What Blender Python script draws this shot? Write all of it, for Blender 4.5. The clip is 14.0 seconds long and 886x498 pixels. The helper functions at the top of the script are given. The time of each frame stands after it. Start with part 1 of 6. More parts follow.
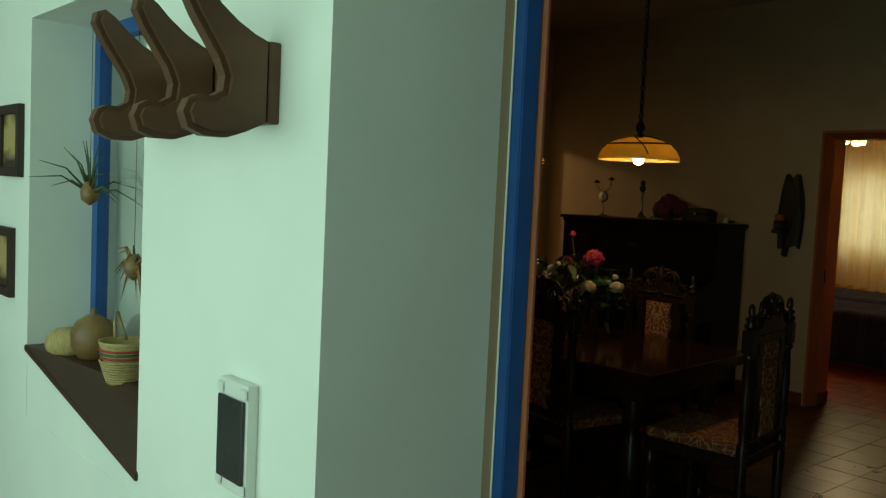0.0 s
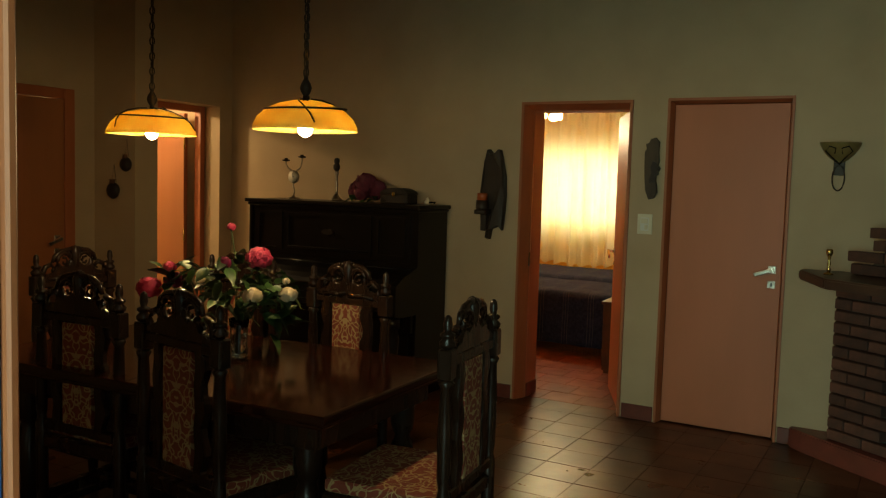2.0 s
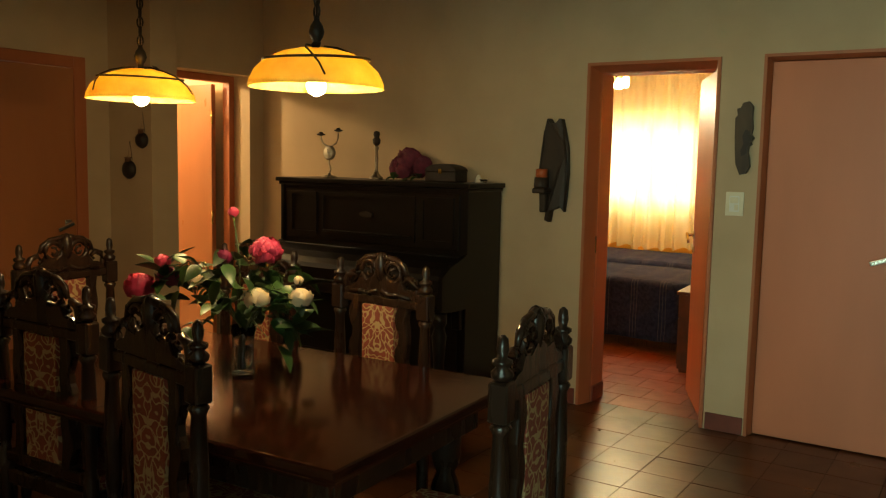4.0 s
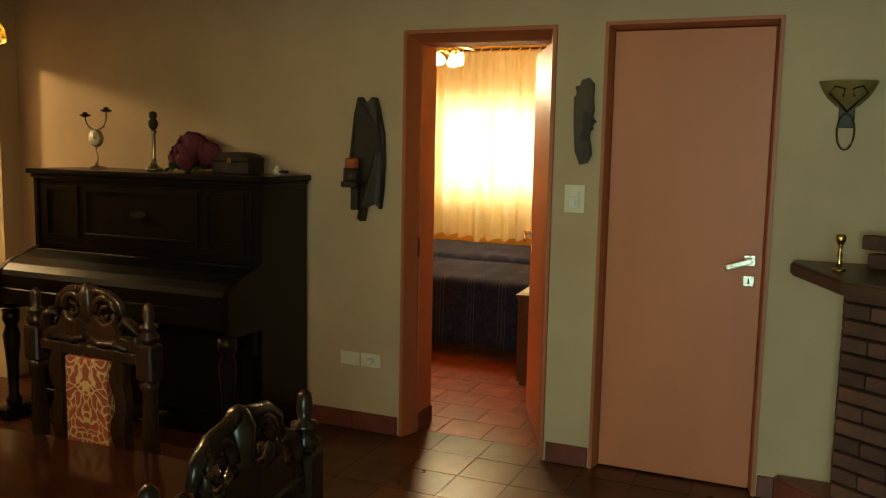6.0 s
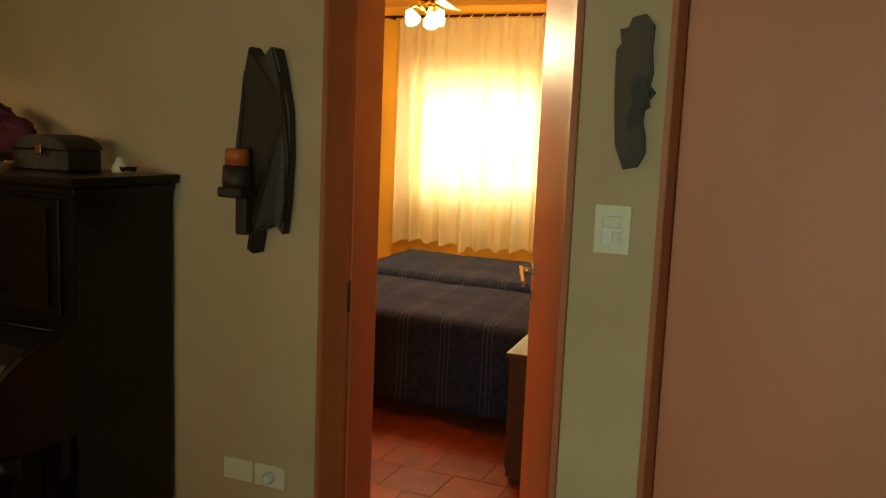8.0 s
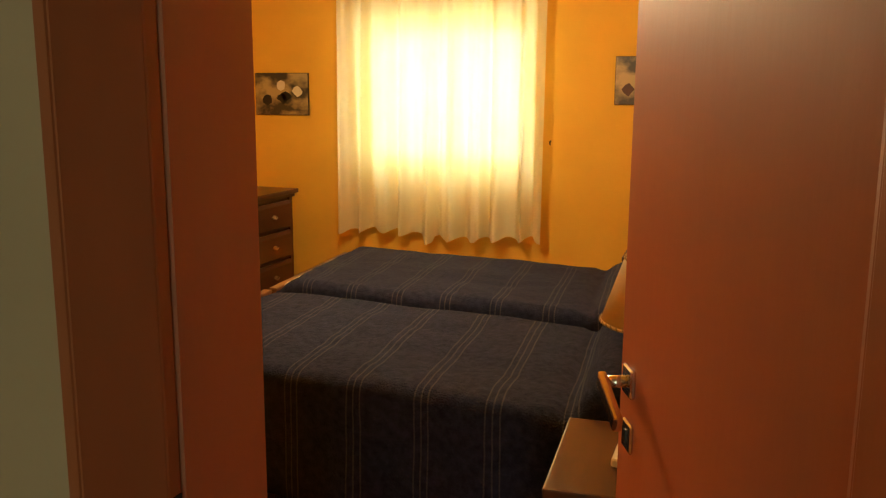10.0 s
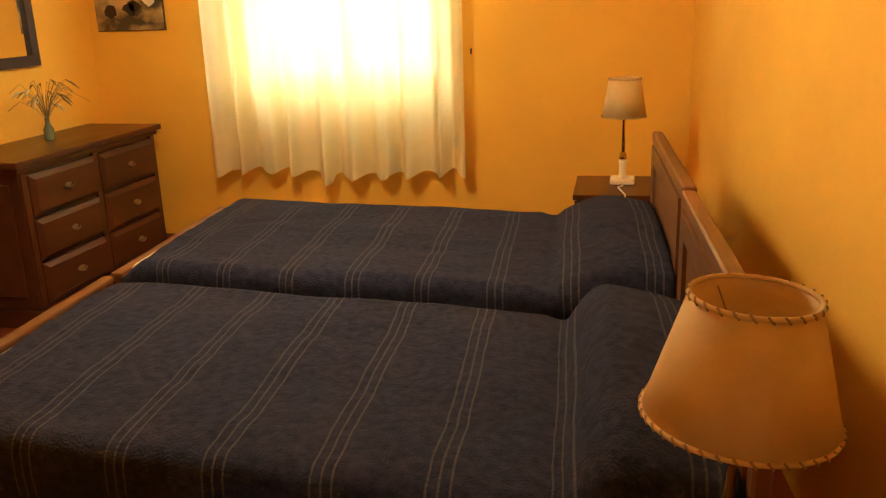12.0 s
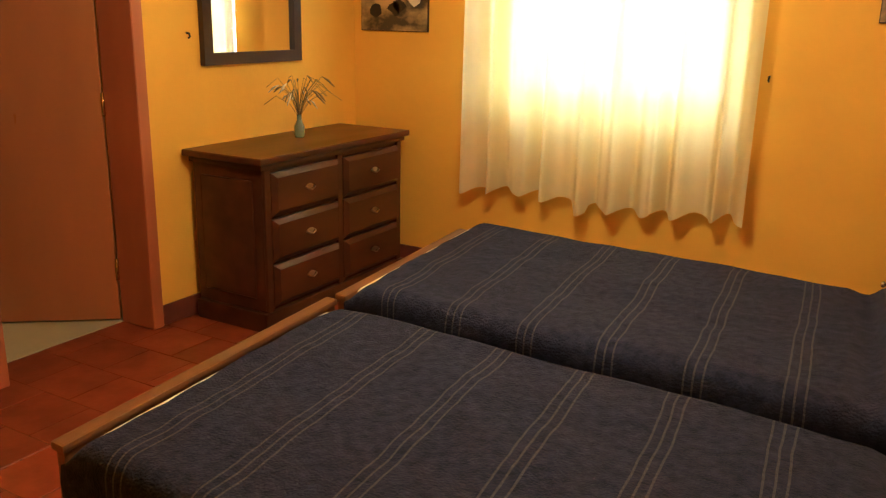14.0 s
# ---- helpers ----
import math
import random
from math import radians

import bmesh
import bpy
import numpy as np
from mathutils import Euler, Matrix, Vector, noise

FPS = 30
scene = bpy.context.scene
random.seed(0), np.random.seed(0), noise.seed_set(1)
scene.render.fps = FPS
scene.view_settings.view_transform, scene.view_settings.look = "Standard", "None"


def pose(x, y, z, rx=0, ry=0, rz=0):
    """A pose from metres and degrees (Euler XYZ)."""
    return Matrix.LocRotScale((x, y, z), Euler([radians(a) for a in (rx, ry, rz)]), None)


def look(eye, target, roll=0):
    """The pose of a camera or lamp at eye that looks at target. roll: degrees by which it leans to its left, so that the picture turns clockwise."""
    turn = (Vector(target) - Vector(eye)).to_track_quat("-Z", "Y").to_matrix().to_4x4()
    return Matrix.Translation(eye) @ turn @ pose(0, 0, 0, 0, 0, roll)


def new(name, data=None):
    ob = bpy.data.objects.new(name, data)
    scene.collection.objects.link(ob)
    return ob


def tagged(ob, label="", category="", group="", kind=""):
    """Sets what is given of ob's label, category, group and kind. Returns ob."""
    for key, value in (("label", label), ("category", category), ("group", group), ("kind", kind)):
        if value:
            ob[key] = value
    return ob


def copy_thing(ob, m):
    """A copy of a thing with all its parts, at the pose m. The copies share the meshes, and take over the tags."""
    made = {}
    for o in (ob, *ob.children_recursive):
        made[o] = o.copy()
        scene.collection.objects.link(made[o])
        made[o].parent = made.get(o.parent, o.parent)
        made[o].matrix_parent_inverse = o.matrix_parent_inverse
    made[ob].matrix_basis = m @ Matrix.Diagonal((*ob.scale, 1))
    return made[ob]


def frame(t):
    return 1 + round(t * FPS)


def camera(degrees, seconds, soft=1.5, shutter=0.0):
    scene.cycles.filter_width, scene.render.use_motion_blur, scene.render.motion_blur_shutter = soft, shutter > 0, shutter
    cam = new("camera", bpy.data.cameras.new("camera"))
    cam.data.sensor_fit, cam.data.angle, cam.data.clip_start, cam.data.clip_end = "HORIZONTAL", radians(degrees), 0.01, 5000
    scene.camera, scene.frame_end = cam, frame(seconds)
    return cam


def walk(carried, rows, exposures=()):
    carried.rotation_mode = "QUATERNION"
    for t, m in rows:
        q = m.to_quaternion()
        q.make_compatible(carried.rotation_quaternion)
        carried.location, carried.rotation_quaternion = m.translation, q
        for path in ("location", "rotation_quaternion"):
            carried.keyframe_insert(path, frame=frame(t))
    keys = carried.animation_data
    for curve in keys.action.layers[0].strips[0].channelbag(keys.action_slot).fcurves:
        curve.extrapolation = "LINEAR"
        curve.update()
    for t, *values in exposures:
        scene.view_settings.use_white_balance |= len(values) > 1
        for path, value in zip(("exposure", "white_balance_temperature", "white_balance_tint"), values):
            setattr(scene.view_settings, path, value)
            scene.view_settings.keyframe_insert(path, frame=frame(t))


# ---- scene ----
PATH = [
    (0, (2.463, -6.253, 1.471), (0.977, -4.921, 1.339), 2.7),
    (0.5, (2.356, -6.005, 1.497), (1.045, -4.5, 1.36), 1.8),
    (0.7, (2.291, -5.91, 1.506), (1.073, -4.329, 1.37), 2.2),
    (1, (2.202, -5.704, 1.505), (1.116, -4.029, 1.376), 2.0),
    (1.2, (2.153, -5.68, 1.533), (1.132, -3.966, 1.397), 1.5),
    (1.5, (2.096, -5.571, 1.498), (1.126, -3.827, 1.361), 1.2),
    (2, (2.040, -5.350, 1.494), (1.058, -3.612, 1.338), 1.7),
    (2.2, (1.982, -5.268, 1.472), (0.975, -3.545, 1.32), 1.2),
    (4.3, (1.679, -4.629, 1.475), (0.592, -2.964, 1.26), 1.2),
    (4.5, (1.68, -4.565, 1.48), (0.597, -2.898, 1.263), 1.2),
    (5, (1.678, -4.372, 1.485), (0.639, -2.678, 1.257), 2.3),
    (5.5, (1.624, -4.144, 1.487), (0.705, -2.382, 1.255), 2.3),
    (6, (1.489, -3.834, 1.499), (0.702, -2.012, 1.258), 1.1),
    (6.5, (1.401, -3.481, 1.523), (0.607, -1.664, 1.267), 2.1),
    (7, (1.308, -3.055, 1.502), (0.487, -1.249, 1.247), 2.7),
    (7.5, (1.142, -2.664, 1.516), (0.365, -0.839, 1.256), 1.6),
    (7.7, (1.062, -2.485, 1.508), (0.283, -0.662, 1.244), 2.1),
    (9.8, (0.308, -0.778, 1.475), (-0.391, 1.066, 1.142), 0.9),
    (10, (0.237, -0.64, 1.474), (-0.433, 1.21, 1.116), 0.4),
    (10.4, (0.113, -0.389, 1.449), (-0.48, 1.482, 1.063), -0.7),
    (10.5, (0.104, -0.338, 1.463), (-0.481, 1.531, 1.057), -1.1),
    (11, (0.019, -0.057, 1.446), (-0.553, 1.795, 0.954), -1.0),
    (11.5, (-0.028, 0.178, 1.449), (-0.569, 2.034, 0.937), -1.9),
    (12, (-0.083, 0.361, 1.452), (-0.547, 2.221, 0.881), -2.0),
    (12.5, (-0.111, 0.466, 1.436), (-0.578, 2.312, 0.826), -1.3),
    (13, (-0.165, 0.550, 1.430), (-0.697, 2.380, 0.817), -0.2),
    (13.5, (-0.205, 0.636, 1.442), (-0.966, 2.403, 0.880), -0.2),
    (14, (-0.349, 0.805, 1.428), (-1.306, 2.480, 0.889), 1.2),
]
EXPOSURES = [   # seconds, stops, kelvin, tint
    (0, -2.35, 6500, 10), (0.4, -2.3, 6500, 10), (0.8, -1.9, 6500, 10), (1.2, -1.25, 6500, 10), (1.5, -1.0, 6500, 10), (2.0, -0.75, 6500, 10), (2.4, -0.5, 6500, 10), (4.3, 0.05, 6500, 10),
    (5.2, 0.05, 6500, 10), (6.0, -0.08, 6500, 10), (7.7, -0.1, 6500, 10), (9.8, -0.5, 6500, 10), (10.5, -0.5, 6500, 10), (11.5, -0.35, 6300, 10), (12.5, -0.25, 6000, 10), (14.0, -0.35, 5500, 8)]
cam = camera(55.0, 14.0, soft=1.25)
walk(cam, [(t, look(e, a, r)) for t, e, a, r in PATH], EXPOSURES)

# ---- world and lights ----
world = bpy.data.worlds.new("sky_world")
scene.world = world
world.use_nodes = True
wn = world.node_tree.nodes
sky = wn.new("ShaderNodeTexSky")
sky.sky_type = "NISHITA"
sky.sun_disc = False
sky.sun_elevation = radians(50)
sky.sun_rotation = radians(200)
world.node_tree.links.new(sky.outputs[0], wn["Background"].inputs[0])
wn["Background"].inputs[1].default_value = 0.09


def lamp(name, kind, m, power, color, size=0.03, size_y=0.0, angle=0.0):
    d = bpy.data.lights.new(name, kind)
    d.energy, d.color = power, color
    if kind == "POINT":
        d.shadow_soft_size = size
    elif kind == "AREA":
        d.shape, d.size, d.size_y = "RECTANGLE", size, size_y
    else:
        d.angle = angle
    ob = new(name, d)
    ob.matrix_world = m
    return ob


WARM = (1.0, 0.72, 0.33)
LAMP_A = (-0.937, -2.71)
LAMP_B = (0.061, -2.891)
FAN = (-1.3, 2.7)
lamp("sunlight", "SUN", look((0, 0, 10), (-1.5, 4.5, 0)), 1.0, (1.0, 0.96, 0.88), angle=radians(12))
lamp("pendant_bulb_light", "POINT", pose(LAMP_A[0], LAMP_A[1], 1.62), 24, WARM, 0.03)
lamp("pendant_bulb_light", "POINT", pose(LAMP_B[0], LAMP_B[1], 1.62), 24, WARM, 0.03)
for k in range(3):
    a = radians(100 + 120 * k)
    lamp("fan_bulb_light", "POINT", pose(FAN[0] + 0.17 * math.cos(a), FAN[1] + 0.17 * math.sin(a), 2.05), 40, (1.0, 0.80, 0.44), 0.04)
lamp("window_daylight", "AREA", pose(-1.78, 5.11, 1.47, -90, 0, 0), 48, (0.97, 1.0, 0.86), 1.15, 0.95)
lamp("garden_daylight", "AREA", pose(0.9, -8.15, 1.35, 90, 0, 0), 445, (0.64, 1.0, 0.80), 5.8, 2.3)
lamp("bathroom_bulb_light", "POINT", pose(-4.0, -0.85, 2.2), 95, (1.0, 0.70, 0.34), 0.05)
# added fill for the hall, with no known lamp behind it
lamp("hall_fill_light", "POINT", pose(-4.2, 2.6, 2.3), 5, (1.0, 0.7, 0.36), 0.06)


# ---- materials ----
def material(name, color, color2=None, scale=6.0, rough=0.6, rough2=None, metal=0.0, bump=0.0, bump_scale=60.0,
             stretch=(1, 1, 1), transmission=0.0, emission=0.0, emit_color=None, random_value=0.0, coat=0.0, detail=6.0, spread=(0.3, 0.7)):
    m = bpy.data.materials.new(name)
    m.use_nodes = True
    nt = m.node_tree
    n, l = nt.nodes, nt.links
    b = n["Principled BSDF"]
    b.inputs["Roughness"].default_value = rough
    b.inputs["Metallic"].default_value = metal
    b.inputs["Transmission Weight"].default_value = transmission
    b.inputs["Coat Weight"].default_value = coat
    b.inputs["Coat Roughness"].default_value = 0.12
    c2 = color2 or tuple(v * 0.8 for v in color)
    tc = n.new("ShaderNodeTexCoord")
    mp = n.new("ShaderNodeMapping")
    mp.inputs["Scale"].default_value = stretch
    l.new(tc.outputs["Object"], mp.inputs[0])
    nz = n.new("ShaderNodeTexNoise")
    nz.inputs["Scale"].default_value = scale
    nz.inputs["Detail"].default_value = detail
    l.new(mp.outputs[0], nz.inputs["Vector"])
    rp = n.new("ShaderNodeValToRGB")
    rp.color_ramp.elements[0].color = (*color, 1)
    rp.color_ramp.elements[1].color = (*c2, 1)
    rp.color_ramp.elements[0].position, rp.color_ramp.elements[1].position = spread
    l.new(nz.outputs["Fac"], rp.inputs[0])
    out = rp.outputs[0]
    if random_value:
        oi = n.new("ShaderNodeObjectInfo")
        mr = n.new("ShaderNodeMapRange")
        mr.inputs[3].default_value, mr.inputs[4].default_value = 1 - random_value, 1 + random_value
        l.new(oi.outputs["Random"], mr.inputs[0])
        hs = n.new("ShaderNodeHueSaturation")
        l.new(mr.outputs[0], hs.inputs["Value"])
        l.new(out, hs.inputs["Color"])
        out = hs.outputs[0]
    l.new(out, b.inputs["Base Color"])
    if rough2 is not None:
        mr2 = n.new("ShaderNodeMapRange")
        mr2.inputs[3].default_value, mr2.inputs[4].default_value = rough, rough2
        l.new(nz.outputs["Fac"], mr2.inputs[0])
        l.new(mr2.outputs[0], b.inputs["Roughness"])
    if bump:
        nb = n.new("ShaderNodeTexNoise")
        nb.inputs["Scale"].default_value = bump_scale
        nb.inputs["Detail"].default_value = 5
        l.new(mp.outputs[0], nb.inputs["Vector"])
        bp = n.new("ShaderNodeBump")
        bp.inputs["Strength"].default_value = bump
        bp.inputs["Distance"].default_value = 0.01
        l.new(nb.outputs["Fac"], bp.inputs["Height"])
        l.new(bp.outputs[0], b.inputs["Normal"])
    if emission:
        b.inputs["Emission Color"].default_value = (*(emit_color or color), 1)
        b.inputs["Emission Strength"].default_value = emission
    return m


def translucent(name, color, color2, amount, scale=8.0, rough=0.6, stretch=(1, 1, 1), see=0.0):
    m = material(name, color, color2, scale, rough, bump=0.15, bump_scale=120, stretch=stretch)
    nt = m.node_tree
    b, o = nt.nodes["Principled BSDF"], nt.nodes["Material Output"]
    t = nt.nodes.new("ShaderNodeBsdfTranslucent")
    ramp = [q for q in nt.nodes if q.type == "VALTORGB"][0]
    nt.links.new(ramp.outputs[0], t.inputs[0])
    mix = nt.nodes.new("ShaderNodeMixShader")
    mix.inputs[0].default_value = amount
    nt.links.new(b.outputs[0], mix.inputs[1])
    nt.links.new(t.outputs[0], mix.inputs[2])
    last = mix.outputs[0]
    if see:
        clear = nt.nodes.new("ShaderNodeBsdfTransparent")
        mix2 = nt.nodes.new("ShaderNodeMixShader")
        mix2.inputs[0].default_value = see
        nt.links.new(last, mix2.inputs[1])
        nt.links.new(clear.outputs[0], mix2.inputs[2])
        last = mix2.outputs[0]
    nt.links.new(last, o.inputs[0])
    return m


M_wall = material("cream_plaster", (0.53, 0.395, 0.255), (0.46, 0.34, 0.215), 2.5, 0.85, bump=0.12, bump_scale=25)
M_orange = material("orange_plaster", (0.85, 0.48, 0.05), (0.78, 0.42, 0.04), 2.2, 0.8, bump=0.12, bump_scale=22)
M_white = material("white_plaster", (0.82, 0.85, 0.79), (0.75, 0.79, 0.73), 2.0, 0.85, bump=0.15, bump_scale=18)
M_ceil = material("ceiling_plaster", (0.55, 0.50, 0.38), (0.48, 0.43, 0.32), 2.0, 0.9, bump=0.1, bump_scale=20)
M_blue = material("blue_paint", (0.02, 0.10, 0.34), (0.015, 0.08, 0.28), 9, 0.45, bump=0.06, bump_scale=40)
M_door = material("door_paint", (0.56, 0.18, 0.088), (0.46, 0.145, 0.068), 3.0, 0.5, bump=0.05, bump_scale=50, stretch=(1, 1, 0.25))
M_varnish = material("varnished_door", (0.40, 0.145, 0.055), (0.32, 0.11, 0.04), 3.0, 0.24, 0.34, bump=0.04, bump_scale=50, stretch=(1, 1, 0.25))
M_frame = material("door_frame_paint", (0.44, 0.135, 0.052), (0.35, 0.10, 0.038), 5.0, 0.5, bump=0.06, bump_scale=40, stretch=(1, 1, 0.3))
M_base = material("red_baseboard_tile", (0.20, 0.05, 0.035), (0.13, 0.035, 0.025), 8, 0.4, bump=0.1, random_value=0.15)
M_tile = material("terracotta_tile", (0.105, 0.036, 0.012), (0.052, 0.017, 0.0065), 4, 0.22, 0.38, bump=0.10, bump_scale=9, random_value=0.25)
M_redtile = material("red_floor_tile", (0.235, 0.047, 0.016), (0.15, 0.028, 0.010), 7, 0.28, 0.48, bump=0.1, bump_scale=30, random_value=0.18)
M_grout = material("tile_grout", (0.060, 0.030, 0.015), (0.045, 0.022, 0.011), 20, 0.7)
M_piano = material("piano_lacquer", (0.004, 0.003, 0.003), (0.007, 0.005, 0.004), 4, 0.26, 0.4, coat=0.15, stretch=(1, 1, 0.3))
M_piano.node_tree.nodes["Principled BSDF"].inputs["Specular IOR Level"].default_value = 0.22
M_dark = material("dark_carved_wood", (0.024, 0.011, 0.006), (0.012, 0.006, 0.004), 12, 0.2, 0.34, bump=0.15, bump_scale=45, coat=0.12, stretch=(1, 1, 0.25))
M_table = material("table_wood", (0.026, 0.0058, 0.0025), (0.013, 0.003, 0.0016), 7, 0.08, 0.16, bump=0.03, bump_scale=30, stretch=(0.25, 1, 1), coat=0.1)
M_table.node_tree.nodes["Principled BSDF"].inputs["Specular IOR Level"].default_value = 0.32
M_dresser = material("dresser_wood", (0.088, 0.028, 0.011), (0.046, 0.015, 0.0065), 9, 0.26, 0.38, bump=0.05, bump_scale=40, stretch=(1, 0.2, 1))
M_bedwood = material("bed_wood", (0.17, 0.072, 0.028), (0.11, 0.045, 0.018), 10, 0.32, 0.45, bump=0.05, stretch=(1, 0.25, 1))
M_lightwood = material("rack_wood", (0.135, 0.060, 0.028), (0.075, 0.032, 0.015), 9, 0.5, bump=0.1, stretch=(0.3, 1, 1))
M_sillwood = material("sill_wood", (0.075, 0.035, 0.022), (0.05, 0.024, 0.016), 9, 0.4, bump=0.08, stretch=(0.3, 1, 1))
M_old = material("weathered_wood", (0.030, 0.016, 0.009), (0.010, 0.006, 0.004), 14, 0.6, bump=0.4, bump_scale=35, stretch=(1, 1, 0.2))
M_mask = material("carved_brown_wood", (0.085, 0.048, 0.022), (0.022, 0.013, 0.008), 9, 0.6, bump=0.5, bump_scale=30, stretch=(1, 1, 0.25))
M_chrome = material("satin_chrome", (0.72, 0.68, 0.6), (0.66, 0.62, 0.55), 20, 0.22, metal=1.0)
M_brass = material("aged_brass", (0.62, 0.43, 0.15), (0.5, 0.33, 0.1), 15, 0.26, metal=1.0)
M_iron = material("dark_iron", (0.03, 0.022, 0.018), (0.05, 0.035, 0.025), 15, 0.5, metal=0.6, bump=0.2)
M_silver = material("tarnished_silver", (0.52, 0.47, 0.38), (0.35, 0.3, 0.24), 15, 0.32, metal=1.0)
M_cream = material("cream_plastic", (0.72, 0.68, 0.52), (0.66, 0.61, 0.46), 8, 0.4)
M_black = material("black_plastic", (0.03, 0.035, 0.035), (0.04, 0.045, 0.045), 8, 0.25)
M_whiteplastic = material("white_plastic", (0.75, 0.76, 0.72), (0.68, 0.69, 0.65), 8, 0.4)
M_ivory = material("marble_base", (0.78, 0.72, 0.58), (0.68, 0.6, 0.46), 14, 0.3)
M_bulb = material("lit_bulb", (1, 0.9, 0.7), None, 3, 0.5, emission=45, emit_color=(1.0, 0.80, 0.45))
M_fanbulb = material("lit_glass_shade", (1, 0.85, 0.6), None, 3, 0.5, emission=16, emit_color=(1.0, 0.70, 0.30))
M_shade = translucent("amber_glass", (0.97, 0.80, 0.26), (0.90, 0.58, 0.11), 0.6, 9, 0.25)
# amber glass again, its unlit look put into a darker colour
M_wallshade = translucent("amber_glass_unlit_tone", (0.5, 0.40, 0.17), (0.33, 0.24, 0.09), 0.3, 9, 0.3)
M_parch = translucent("parchment_shade", (0.80, 0.62, 0.30), (0.66, 0.46, 0.17), 0.35, 7, 0.7)
M_curtain = translucent("curtain_cotton", (0.87, 0.78, 0.45), (0.82, 0.71, 0.39), 0.42, 5, 0.9, see=0.03)
M_glass = material("clear_glass", (0.95, 0.97, 0.95), (0.93, 0.95, 0.93), 3, 0.03, transmission=1.0)
M_greenglass = material("green_glass", (0.35, 0.45, 0.35), (0.3, 0.4, 0.3), 3, 0.08, transmission=0.6)
M_mirror = material("mirror_silver", (0.9, 0.9, 0.88), (0.9, 0.9, 0.88), 3, 0.02, metal=1.0)
M_leaf = material("rose_leaf", (0.015, 0.040, 0.009), (0.036, 0.080, 0.018), 9, 0.42, random_value=0.5)
M_stem = material("green_stem", (0.05, 0.09, 0.03), (0.08, 0.1, 0.04), 12, 0.5)
M_rose = material("red_rose", (0.60, 0.050, 0.125), (0.40, 0.020, 0.065), 45, 0.6, random_value=0.12)
M_pink = material("magenta_rose", (0.26, 0.018, 0.075), (0.15, 0.010, 0.045), 30, 0.55, random_value=0.12)
M_cream_rose = material("cream_rose", (0.70, 0.58, 0.40), (0.62, 0.46, 0.28), 12, 0.55)
M_dryrose = material("dried_flowers", (0.17, 0.025, 0.05), (0.10, 0.015, 0.035), 25, 0.8, bump=0.3)
M_candle = material("orange_candle", (0.42, 0.10, 0.025), (0.33, 0.07, 0.02), 10, 0.4)
M_brick = material("fired_brick", (0.12, 0.046, 0.030), (0.065, 0.030, 0.022), 14, 0.85, bump=0.4, bump_scale=35, random_value=0.28)
M_mortar = material("mortar", (0.13, 0.11, 0.085), (0.09, 0.075, 0.06), 20, 0.95, bump=0.3)
M_firebox = material("firebox_black", (0.02, 0.018, 0.016), (0.035, 0.03, 0.026), 10, 0.95)
M_grass = material("garden_ground", (0.06, 0.10, 0.03), (0.09, 0.11, 0.05), 0.8, 0.95, bump=0.4)
M_paving = material("porch_paving", (0.24, 0.13, 0.09), (0.18, 0.09, 0.06), 3, 0.6, bump=0.1)
M_foliage = material("garden_foliage", (0.05, 0.12, 0.03), (0.10, 0.19, 0.05), 3, 0.6, random_value=0.25)
M_fanwhite = material("fan_blade_paint", (0.72, 0.66, 0.5), (0.66, 0.6, 0.45), 6, 0.4)
M_basket = material("woven_straw", (0.50, 0.38, 0.16), (0.36, 0.26, 0.10), 30, 0.8, bump=0.4, bump_scale=60, stretch=(1, 1, 4))
M_basketred = material("dyed_straw", (0.40, 0.06, 0.05), (0.3, 0.04, 0.035), 30, 0.8, bump=0.4, bump_scale=60)
M_gourd = material("dried_gourd", (0.34, 0.20, 0.07), (0.16, 0.085, 0.03), 5, 0.45, bump=0.1)
M_dry = material("dry_grass", (0.36, 0.26, 0.12), (0.26, 0.18, 0.08), 12, 0.8)
M_tilewhite = material("bathroom_tile", (0.62, 0.60, 0.48), (0.56, 0.53, 0.42), 4, 0.25)
M_picframe = material("picture_frame_wood", (0.045, 0.022, 0.014), (0.03, 0.015, 0.01), 10, 0.62, bump=0.1)
M_hallfloor = material("hall_tile", (0.45, 0.42, 0.28), (0.38, 0.35, 0.22), 5, 0.35, bump=0.1)

for tiled in (M_tile, M_redtile, M_base):      # grain runs on across the tiles
    place = tiled.node_tree.nodes.new("ShaderNodeNewGeometry")
    spread_map = [q for q in tiled.node_tree.nodes if q.type == "MAPPING"][0]
    tiled.node_tree.links.new(place.outputs["Position"], spread_map.inputs[0])
for polished, level in ((M_tile, 0.3), (M_redtile, 0.3), (M_dark, 0.26), (M_dresser, 0.35), (M_wall, 0.25)):
    polished.node_tree.nodes["Principled BSDF"].inputs["Specular IOR Level"].default_value = level


